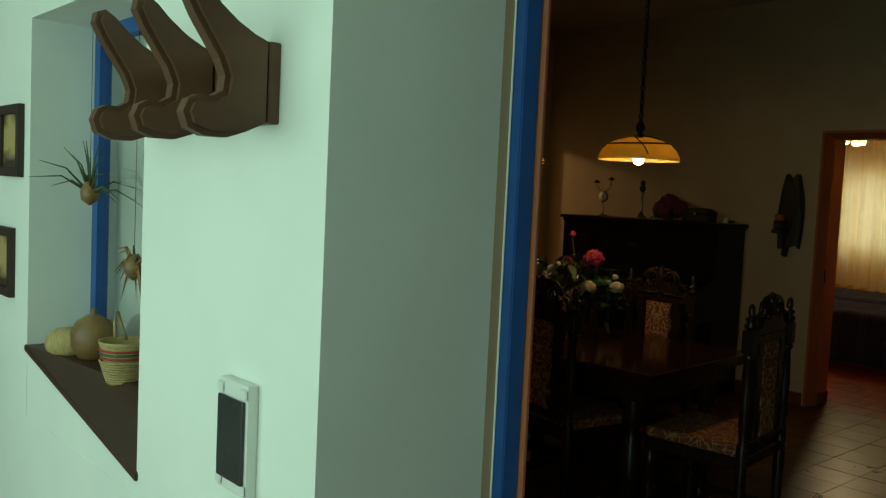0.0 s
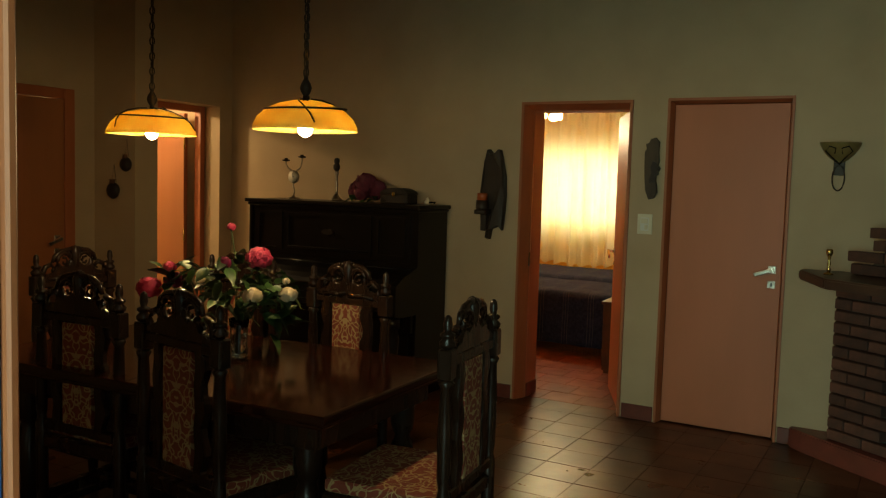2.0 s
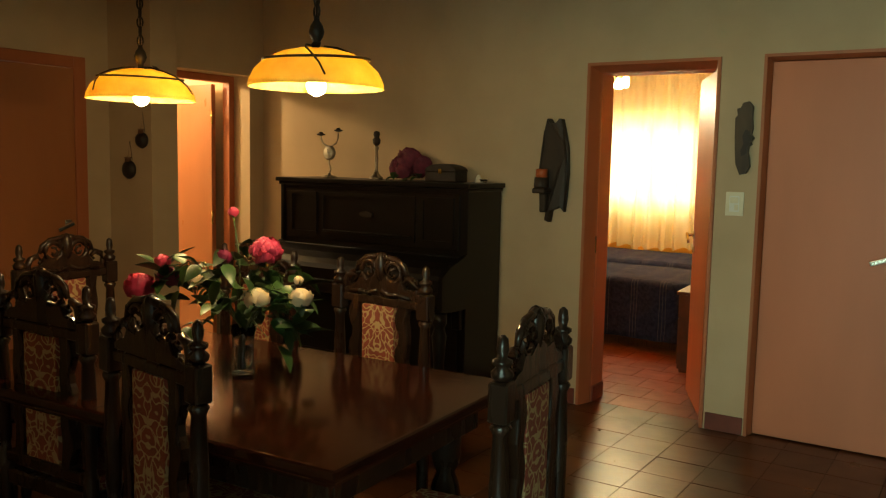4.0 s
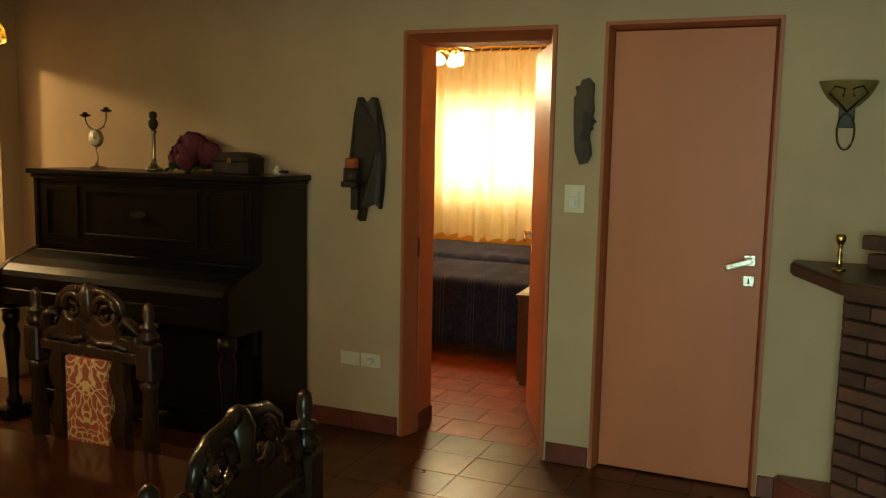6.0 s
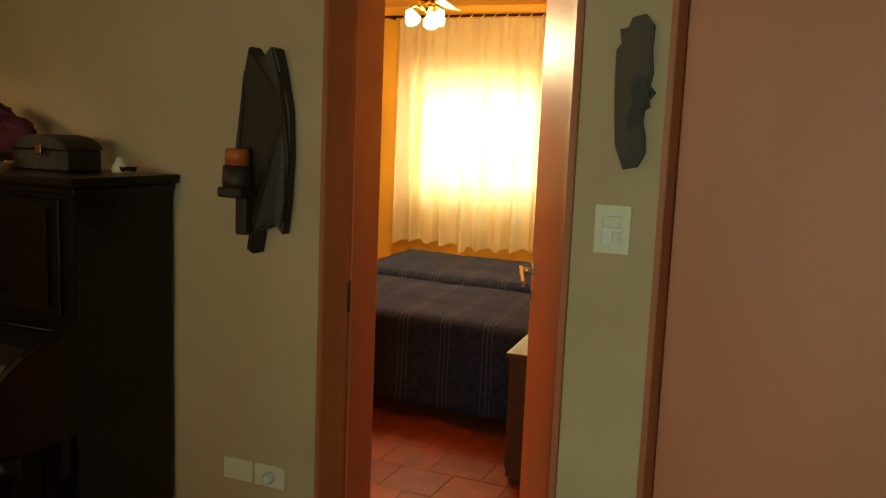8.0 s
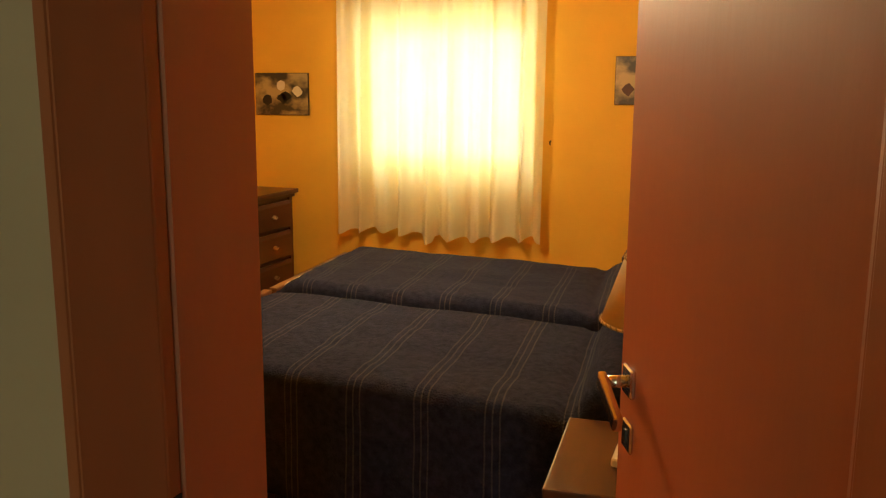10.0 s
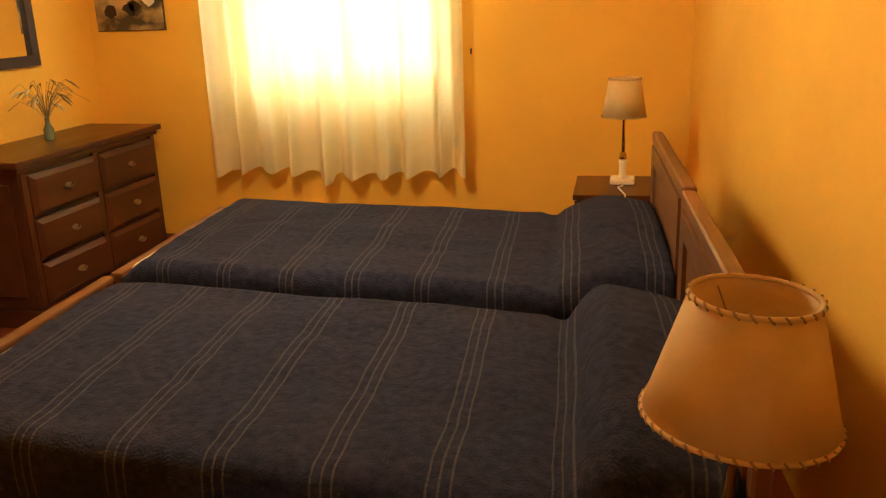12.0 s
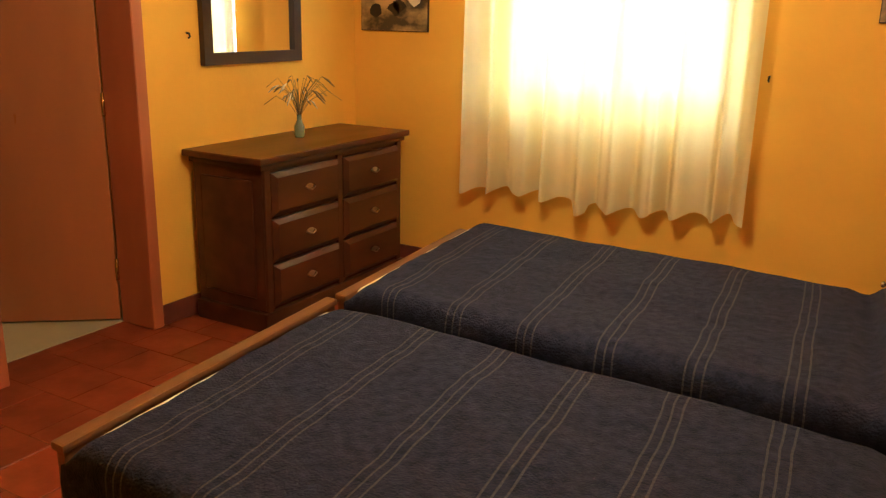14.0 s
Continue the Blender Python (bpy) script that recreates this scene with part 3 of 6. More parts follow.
# hall doorway of the bedroom
f = tagged(thing("door_frame_hall", "painted terracotta-brown wooden door frame", "door frame"), kind="structure")
part("jamb", box(-3.50, -3.285, 3.31, 3.37, 0, 2.06, 0.004), M_frame, f)
part("jamb", box(-3.50, -3.285, 2.54, 2.60, 0, 2.06, 0.004), M_frame, f)
part("lintel", box(-3.50, -3.285, 2.60, 3.31, 2.0, 2.06, 0.004), M_frame, f)
# darker varnish than the door paint, to stand in for the leaf's shade
door_leaf("door_hall", "open flush hall door, its shade put into a darker orange brown", 0.70, 1.99, pose(-3.50, 3.30, 0.006, 0, 0, 38), tip=1, mat=M_varnish)

# entry frame: blue outside, brown inside
f = tagged(thing("door_frame_entry", "blue painted entry door frame", "door frame"), kind="structure")
j = part("jamb", prism([(1.031, -4.772), (1.066, -4.772), (1.072, -4.728), (1.072, -4.722), (1.031, -4.722)], 0, 2.249, 0.003), M_blue, f)
part("sealant_bead", box(1.031, 1.036, -4.779, -4.7725, 0, 2.249, 0.002), M_white, j, "pale bead where plaster meets the jamb")
part("jamb", prism([(2.419, -4.772), (2.384, -4.772), (2.378, -4.728), (2.378, -4.722), (2.419, -4.722)], 0, 2.249, 0.003), M_blue, f)
part("lintel", box(1.073, 2.377, -4.772, -4.722, 2.20, 2.249, 0.006), M_blue, f)
part("inner_jamb", box(1.031, 1.084, -4.721, -4.705, 0, 2.249, 0.004), M_frame, f, "brown painted inner jamb")
part("inner_jamb", box(2.366, 2.419, -4.721, -4.705, 0, 2.249, 0.004), M_frame, f, "brown painted inner jamb")

# ---- window of the bedroom, and the curtain ----
w = tagged(thing("window_bedroom", "bright bedroom window with a white frame", "window"), kind="structure")
part("window_frame", wall_boxes("x", 5.02, 5.07, WIN[0], WIN[1], WIN[2], WIN[3], [(WIN[0] + 0.05, -1.80, WIN[2] + 0.05, WIN[3] - 0.05), (-1.75, WIN[1] - 0.05, WIN[2] + 0.05, WIN[3] - 0.05)]), M_whiteplastic, w)
for x0, x1 in ((WIN[0] + 0.05, -1.80), (-1.75, WIN[1] - 0.05)):
    p = part("pane", box(x0, x1, 5.04, 5.046, WIN[2] + 0.05, WIN[3] - 0.05), M_glass, w)
    p.visible_shadow = False


def curtain_sheet(x0, x1, z0, z1, y, folds, seed):
    rnd = random.Random(seed)
    bm = bmesh.new()
    nx, nz = 150, 26
    ph = [rnd.uniform(0, 6.28) for _ in range(6)]
    rows = []
    for j in range(nz + 1):
        v = j / nz
        row = []
        for i in range(nx + 1):
            u = i / nx
            wob = math.sin(u * folds * 6.283 + ph[0] + 0.5 * math.sin(u * 9 + ph[1])) + 0.45 * math.sin(u * folds * 1.7 * 6.283 + ph[2])
            tight = math.sin(u * folds * 2.3 * 6.283 + ph[3])
            amp = 0.014 + 0.036 * (1 - v)
            low = z0 - 0.012 + 0.016 * math.sin(u * folds * 6.283 + ph[4]) + 0.016 * math.sin(u * 9 + ph[5])
            if 0.415 < u < 0.475:
                low -= 0.03
            row.append(bm.verts.new((x0 + u * (x1 - x0) + 0.012 * (1 - v) * math.sin(u * 31), y + amp * wob + 0.008 * v * tight, low + v * (z1 - low))))
        rows.append(row)
    for a, b in zip(rows, rows[1:]):
        for i in range(nx):
            bm.faces.new((a[i], a[i + 1], b[i + 1], b[i]))
    return finish(bm, True)


cur = thing("window_curtain", "cream cotton curtain glowing with daylight, hanging before the window", "curtain")
part("cloth", curtain_sheet(-2.50, -1.03, 0.525, 2.49, 4.765, 9, 5), M_curtain, cur)
rod = part("curtain_rod", tube([(-2.66, 4.765, 2.515), (-0.93, 4.765, 2.515)], 0.011, 10), M_iron, cur, "dark curtain rod")
for x in (-2.62, -0.97):
    part("bracket", tube([(x, 4.765, 2.515), (x, 4.902, 2.515)], 0.008, 8), M_iron, rod)
for i in range(14):
    x = -2.47 + i * 0.107
    part("curtain_tab", tube([(x + 0.017 * math.cos(a), 4.765 + 0.019 * math.sin(a), 2.508 + 0.021 * math.sin(a + 1)) for a in np.linspace(0, 6.28, 10)[:-1]], 0.005, 6, closed=True), M_curtain, cur)


# ---- dining table and chairs ----
def table_thing():
    t = thing("dining_table", "dark polished wooden dining table with a moulded edge", "table", pose(-0.45, -2.81, 0, 0, 0, 3))
    top = part("tabletop", box(-0.87, 0.87, -0.49, 0.49, 0.715, 0.75, 0.012, 3), M_table, t)
    part("edge_moulding", box(-0.845, 0.845, -0.465, 0.465, 0.695, 0.714, 0.006, 2), M_table, top)
    part("leaf_joint", box(-0.0015, 0.0015, -0.482, 0.482, 0.7495, 0.7506), M_black, top)
    part("apron", box(-0.78, 0.78, -0.40, -0.375, 0.60, 0.695, 0.004), M_dark, t)
    part("apron", box(-0.78, 0.78, 0.375, 0.40, 0.60, 0.695, 0.004), M_dark, t)
    part("apron", box(-0.78, -0.755, -0.375, 0.375, 0.60, 0.695, 0.004), M_dark, t)
    part("apron", box(0.755, 0.78, -0.375, 0.375, 0.60, 0.695, 0.004), M_dark, t)
    prof = [(0.045, 0), (0.055, 0.03), (0.035, 0.07), (0.03, 0.12), (0.06, 0.22), (0.066, 0.30), (0.045, 0.42), (0.03, 0.46), (0.045, 0.49), (0.05, 0.52), (0.05, 0.60), (0.045, 0.695)]
    for x in (-0.70, 0.70):
        for y in (-0.33, 0.33):
            part("leg", lathe(prof, 16, center=(x, y, 0)), M_dark, t)
    part("stretcher", box(-0.68, 0.68, -0.03, 0.03, 0.10, 0.15, 0.006), M_dark, t)
    for x in (-0.70, 0.70):
        part("stretcher", box(x - 0.025, x + 0.025, -0.31, 0.31, 0.10, 0.15, 0.006), M_dark, t)
    return t


table_thing()


def chair_thing():
    """A high-backed carved chair that faces +y."""
    t = thing("dining_chair", "dark carved wooden dining chair with red damask upholstery", "chair", pose(0, 0, 0), "chairs round the dining table")
    back = -0.205
    post = [(0.021, 0), (0.024, 0.03), (0.018, 0.07), (0.022, 0.20), (0.024, 0.36), (0.024, 0.50), (0.017, 0.53), (0.022, 0.56), (0.024, 0.72), (0.018, 0.855), (0.027, 0.872), (0.018, 0.886)]
    fin = [(0.014, 0.978), (0.025, 0.988), (0.027, 1.000), (0.015, 1.012), (0.024, 1.020), (0.024, 1.028), (0.011, 1.034), (0.015, 1.052), (0.012, 1.078), (0.004, 1.086)]
    for x in (-0.215, 0.215):
        p = part("back_post", lathe(post, 12, center=(x, back, 0)), M_dark, t)
        part("post_block", box(x - 0.028, x + 0.028, back - 0.024, back + 0.024, 0.884, 0.980, 0.005), M_dark, p)
        part("finial", lathe(fin, 14, center=(x, back, 0)), M_dark, p)
        part("front_leg", lathe([(0.02, 0), (0.028, 0.03), (0.018, 0.06), (0.026, 0.16), (0.03, 0.22), (0.018, 0.30), (0.028, 0.32), (0.028, 0.43)], 12, center=(x * 0.97, 0.20, 0)), M_dark, t)
        part("side_stretcher", box(x - 0.012, x + 0.012, back + 0.02, 0.19, 0.14, 0.17, 0.004), M_dark, t)
        sx = 0.118 if x > 0 else -0.118
        wavy = [(sx + 0.030 + 0.012 * math.sin(z * 45), z) for z in np.linspace(0.50, 0.925, 16)] + [(sx - 0.022 + 0.004 * math.sin(z * 45), z) for z in np.linspace(0.925, 0.50, 16)]
        part("carved_stile", slab(wavy, back - 0.014, back + 0.014, 0.004), M_dark, t)
    low = [(0.185, 0.950), (0.180, 0.972), (0.150, 0.986), (0.125, 0.990), (0.105, 1.022), (0.060, 1.014), (0.030, 1.030), (0.0, 1.050)]
    crest = part("crest", slab(low + [(-x, z) for x, z in low[-2::-1]], back - 0.014, back + 0.012, 0.005), M_dark, t, "carved openwork crest with scrolls")
    for s in (-1, 1):
        eye = [(s * (0.060 + 0.041 * math.cos(a)), back, 1.045 + 0.040 * math.sin(a)) for a in np.linspace(0, 6.2832, 15)[:-1]]
        part("volute", tube(eye, 0.0125, 8, closed=True), M_dark, crest)
        curl = [(s * (0.060 + (0.024 - 0.003 * k) * math.cos(1.2 + k * 0.9)), back + 0.002, 1.040 + (0.024 - 0.003 * k) * math.sin(1.2 + k * 0.9)) for k in range(7)]
        part("curl", tube(curl, 0.0065, 7), M_dark, crest)
        ear = [(s * 0.172, back, 0.955), (s * 0.182, back, 0.990), (s * 0.168, back + 0.003, 1.020), (s * 0.138, back + 0.004, 1.032), (s * 0.118, back + 0.003, 1.014), (s * 0.132, back + 0.004, 0.998)]
        part("leaf_carving", tube(ear, 0.011, 8, radii=[0.010, 0.015, 0.014, 0.013, 0.010, 0.007]), M_dark, crest)
        bow = [(s * 0.126, back, 1.040), (s * 0.112, back, 1.072), (s * 0.078, back, 1.094), (s * 0.036, back, 1.100), (0, back, 1.108)]
        part("arch", tube(bow, 0.011, 8, radii=[0.008, 0.012, 0.012, 0.012, 0.013]), M_dark, crest)
        swag = [(s * 0.010, back + 0.014, 0.975), (s * 0.05, back + 0.016, 0.962), (s * 0.095, back + 0.014, 0.966), (s * 0.15, back + 0.013, 0.958)]
        part("swag", tube(swag, 0.008, 8), M_dark, crest)
    part("palmette", lathe([(0.004, 1.000), (0.018, 1.020), (0.024, 1.050), (0.026, 1.092), (0.014, 1.115), (0.003, 1.122)], 12, center=(0, back + 0.002, 0)), M_dark, crest)
    part("top_rail", box(-0.187, 0.187, back - 0.016, back + 0.016, 0.918, 0.952, 0.005), M_dark, t)
    part("lower_rail", box(-0.19, 0.19, back - 0.016, back + 0.016, 0.482, 0.520, 0.005), M_dark, t)
    part("back_panel", box(-0.080, 0.080, back - 0.014, back + 0.020, 0.522, 0.917, 0.007, 2), M_damask, t, "red damask back panel with pale arabesques")
    part("seat_frame", box(-0.232, 0.232, -0.215, 0.225, 0.405, 0.455, 0.006), M_dark, t)
    part("seat", box(-0.222, 0.222, -0.185, 0.222, 0.455, 0.500, 0.018, 3), M_damask, t, "red damask seat pad")
    part("front_stretcher", slab([(-0.2, 0.20), (-0.2, 0.235), (-0.1, 0.26), (0, 0.285), (0.1, 0.26), (0.2, 0.235), (0.2, 0.20), (0.1, 0.19), (0, 0.21), (-0.1, 0.19)], 0.188, 0.21, 0.003), M_dark, t)
    return t


chair = chair_thing()
# back posts at 0.205 behind the origin; each pose puts the chair under the table's edge
chair.matrix_basis = pose(-0.275, -2.36, 0, 0, 0, 176)
for x, y, turn in ((-0.97, -2.31, 178), (0.547, -2.88, 97), (-0.06, -3.135, -9), (-0.745, -3.03, 2), (-1.505, -2.52, -90)):
    copy_thing(chair, pose(x, y, 0, 0, 0, turn))


# ---- vase with roses ----
def petal_ball(bm, c, r, count, rnd, spread=1.0, size=1.0):
    for k in range(count):
        f = (k + 0.5) / count
        th = k * 2.39996 + rnd.uniform(-0.2, 0.2)
        ph = math.acos(1 - 1.35 * f * spread)
        d = Vector((math.sin(ph) * math.cos(th), math.sin(ph) * math.sin(th), math.cos(ph)))
        out = d.copy()
        if size < 0.6:
            d = (d + Vector((rnd.uniform(-0.7, 0.7), rnd.uniform(-0.7, 0.7), rnd.uniform(-0.4, 0.7)))).normalized()
        s = d.cross(Vector((0.3, 0.2, 1))).normalized()
        u = s.cross(d)
        rr = r * (0.45 + 0.55 * f) * rnd.uniform(0.9, 1.1)
        w = r * rnd.uniform(0.42, 0.6) * size
        p = Vector(c) + out * rr * 0.75
        pts = []
        for i in range(3):
            for j in range(3):
                a, b = (i - 1) * w, (j - 1) * w
                curl = (abs(i - 1) + abs(j - 1)) * 0.16 * r
                ruffle = rnd.uniform(-0.09, 0.09) * r
                pts.append(bm.verts.new(p + s * a * (0.7 if j == 0 else 1.0) + u * b + d * (r * 0.22 - curl + ruffle + (0.10 * r if j == 2 else 0))))
        for i in range(2):
            for j in range(2):
                f4 = bm.faces.new((pts[i * 3 + j], pts[i * 3 + j + 1], pts[(i + 1) * 3 + j + 1], pts[(i + 1) * 3 + j]))
                f4.smooth = True
    return bm


def leaf_bm(length, width):
    bm = bmesh.new()
    rows = []
    for i in range(6):
        u = i / 5
        w = width * math.sin(math.pi * (0.06 + 0.92 * u) ** 0.8) * 0.5
        z = -0.25 * length * u * u
        rows.append([bm.verts.new((u * length, -w, z + w * 0.35)), bm.verts.new((u * length, 0, z)), bm.verts.new((u * length, w, z + w * 0.35))])
    for a, b in zip(rows, rows[1:]):
        for k in range(2):
            f = bm.faces.new((a[k], a[k + 1], b[k + 1], b[k]))
            f.smooth = True
    return bm


def bouquet():
    rnd = random.Random(11)
    vx, vy = -0.37, -2.76
    v = thing("flower_vase", "clear glass vase with wilting garden roses on the table", "vase", pose(vx, vy, 0.7512))
    part("glass", shell([(0.036, 0.0), (0.038, 0.02), (0.034, 0.07), (0.036, 0.12), (0.042, 0.165)], 24, 0.004), M_glass, v)
    part("glass_foot", lathe([(0.036, 0.001), (0.036, 0.016), (0.030, 0.020)], 24), M_glass, v)
    part("water", lathe([(0.030, 0.021), (0.030, 0.10)], 20), M_glass, v)
    heads = [  # x, y, z, radius, petals, material, name
        ((0.085, 0.02, 0.425), 0.062, 230, M_rose, "rose_bloom", "large red rose bloom"),
        ((-0.075, 0.03, 0.535), 0.022, 14, M_rose, "rose_bud", "red rose bud"),
        ((-0.015, -0.07, 0.40), 0.032, 22, M_pink, "rose_bloom", "dark pink rose"),
        ((-0.50, -0.02, 0.250), 0.062, 40, M_rose, "rose_bloom", "drooping magenta rose"),
        ((-0.40, 0.03, 0.285), 0.050, 30, M_pink, "rose_bloom", "drooping dark magenta rose"),
        ((-0.40, 0.0, 0.345), 0.034, 20, M_rose, "rose_bloom", "drooping red rose"),
        ((0.115, -0.05, 0.275), 0.044, 30, M_cream_rose, "rose_bloom", "cream rose"),
        ((0.255, 0.0, 0.285), 0.042, 26, M_cream_rose, "rose_bloom", "cream rose"),
        ((0.225, 0.02, 0.335), 0.020, 12, M_cream_rose, "rose_bud", "cream rose bud"),
        ((-0.16, -0.06, 0.31), 0.030, 22, M_cream_rose, "rose_bloom", "cream rose"),
    ]
    for c, r, cnt, mat, nm, lab in heads:
        head = part(nm, petal_ball(bmesh.new(), c, r, cnt, rnd, 1.3 if cnt > 100 else 1.0, 0.42 if cnt > 100 else 0.8), mat, v, lab)
        mid = Vector((c[0] * 0.35, c[1] * 0.35, 0.12 + 0.55 * (c[2] - 0.05)))
        if c[0] < -0.3:
            mid = Vector((c[0] * 0.5, c[1] * 0.5, 0.36))
        part("stem", tube([(rnd.uniform(-0.012, 0.012), rnd.uniform(-0.012, 0.012), 0.03), (0.02 * (c[0] > 0) - 0.01, 0, 0.16), mid, Vector(c) - Vector((0, 0, r * 0.5))], 0.0028, 6), M_stem, v)
        part("sepals", lathe([(0.003, -r * 0.75), (r * 0.35, -r * 0.5), (r * 0.45, -r * 0.25)], 8, center=c), M_stem, head)
    shapes = [to_mesh("leaf", leaf_bm(0.085, 0.052), M_leaf), to_mesh("leaf", leaf_bm(0.065, 0.044), M_leaf), to_mesh("leaf", leaf_bm(0.105, 0.060), M_leaf)]
    for k in range(165):
        th = rnd.uniform(0, 6.283)
        reach = rnd.uniform(0.02, 0.20) ** 0.9
        z = rnd.uniform(0.20, 0.44) - reach * 0.35
        if k < 26:
            base = Vector((rnd.uniform(-0.42, -0.12), rnd.uniform(-0.05, 0.05), rnd.uniform(0.27, 0.36)))
        elif k < 52:
            base = Vector((rnd.uniform(0.02, 0.24), rnd.uniform(-0.07, 0.07), rnd.uniform(0.19, 0.30)))
        else:
            base = Vector((reach * math.cos(th) - 0.03, reach * math.sin(th), z))
        lf = new("leaf", shapes[k % 3])
        lf.parent = v
        tilt = rnd.uniform(-50, 35)
        if k % 6 == 0:
            tilt = rnd.uniform(40, 75)
        s = rnd.uniform(0.65, 1.1)
        lf.matrix_basis = Matrix.Translation(base) @ pose(0, 0, 0, rnd.uniform(-40, 40), tilt, math.degrees(th) + rnd.uniform(-40, 40)) @ Matrix.Diagonal((s, s, s, 1))
    for k in range(9):
        th = rnd.uniform(0, 6.28)
        part("twig", tube([(0, 0, 0.10), (0.05 * math.cos(th), 0.05 * math.sin(th), 0.2), (0.15 * math.cos(th), 0.15 * math.sin(th), rnd.uniform(0.15, 0.34))], 0.002, 5), M_stem, v)


bouquet()


# ---- pendant lamps ----
def pendant():
    t = thing("pendant_lamp", "lit amber glass pendant lamp hanging on a chain", "pendant lamp", pose(0, 0, 0), "pendants over the dining table")
    z = 1.665
    sh = part("shade", shell([(0.190, z), (0.187, z + 0.018), (0.172, z + 0.048), (0.142, z + 0.076), (0.10, z + 0.096), (0.05, z + 0.108), (0.022, z + 0.110)], 40, 0.004), M_shade, t, "amber marbled glass dome")
    ring = [(0.148 * math.cos(a), 0.148 * math.sin(a), z + 0.078 + 0.006 * math.sin(a)) for a in np.linspace(0, 6.2832, 41)[:-1]]
    part("iron_ring", tube(ring, 0.004, 6, closed=True), M_iron, sh, "dark iron ring")
    dome = [(0.020, 0.116), (0.060, 0.113), (0.105, 0.101), (0.145, 0.082), (0.175, 0.054), (0.192, 0.022)]
    for k in range(3):
        a = k * 2.094 + 0.5
        arc = [(r * math.cos(a + 4.5 * r), r * math.sin(a + 4.5 * r), z + zz) for r, zz in dome]
        part("iron_tendril", tube(arc, 0.0028, 6), M_iron, sh)
    lf = part("iron_leaf", moved(leaf_bm(0.05, 0.026), pose(0.03, -0.03, z + 0.122, 0, 30, -60)), M_iron, sh)
    part("socket", lathe([(0.018, z + 0.045), (0.020, z + 0.06), (0.018, z + 0.108), (0.012, z + 0.112)], 16), M_ivory, t)
    part("bulb", lathe([(0.004, z - 0.022), (0.020, z - 0.014), (0.028, z + 0.004), (0.024, z + 0.024), (0.014, z + 0.044)], 18), M_bulb, t, "glowing warm bulb")
    part("finial_ball", lathe([(0.010, z + 0.110), (0.010, z + 0.128), (0.018, z + 0.140), (0.022, z + 0.154), (0.018, z + 0.170), (0.008, z + 0.186), (0.008, z + 0.196)], 18), M_iron, t)
    ch = part("chain", tube([(0, 0, z + 0.19), (0.004, 0, 2.4), (0, 0, DIN_H - 0.03)], 0.003, 6), M_iron, t, "dark chain with its cable")
    link = tube([(0.010 * math.cos(a), 0, 0.020 * math.sin(a)) for a in np.linspace(0, 6.2832, 13)[:-1]], 0.0032, 6, closed=True)
    me = to_mesh("chain_link", link, M_iron)
    for k in range(36):
        o = new("chain_link", me)
        o.parent = ch
        o.matrix_basis = pose(0, 0, z + 0.21 + k * 0.0325, 0, 0, 90 * (k % 2))
    part("ceiling_rose", lathe([(0.055, DIN_H - 0.001), (0.05, DIN_H - 0.02), (0.012, DIN_H - 0.04)], 20), M_iron, t)
    return t


pend = pendant()
pend.matrix_basis = pose(LAMP_B[0], LAMP_B[1], 0)
copy_thing(pend, pose(LAMP_A[0], LAMP_A[1], 0.0, 0, 0, 70))


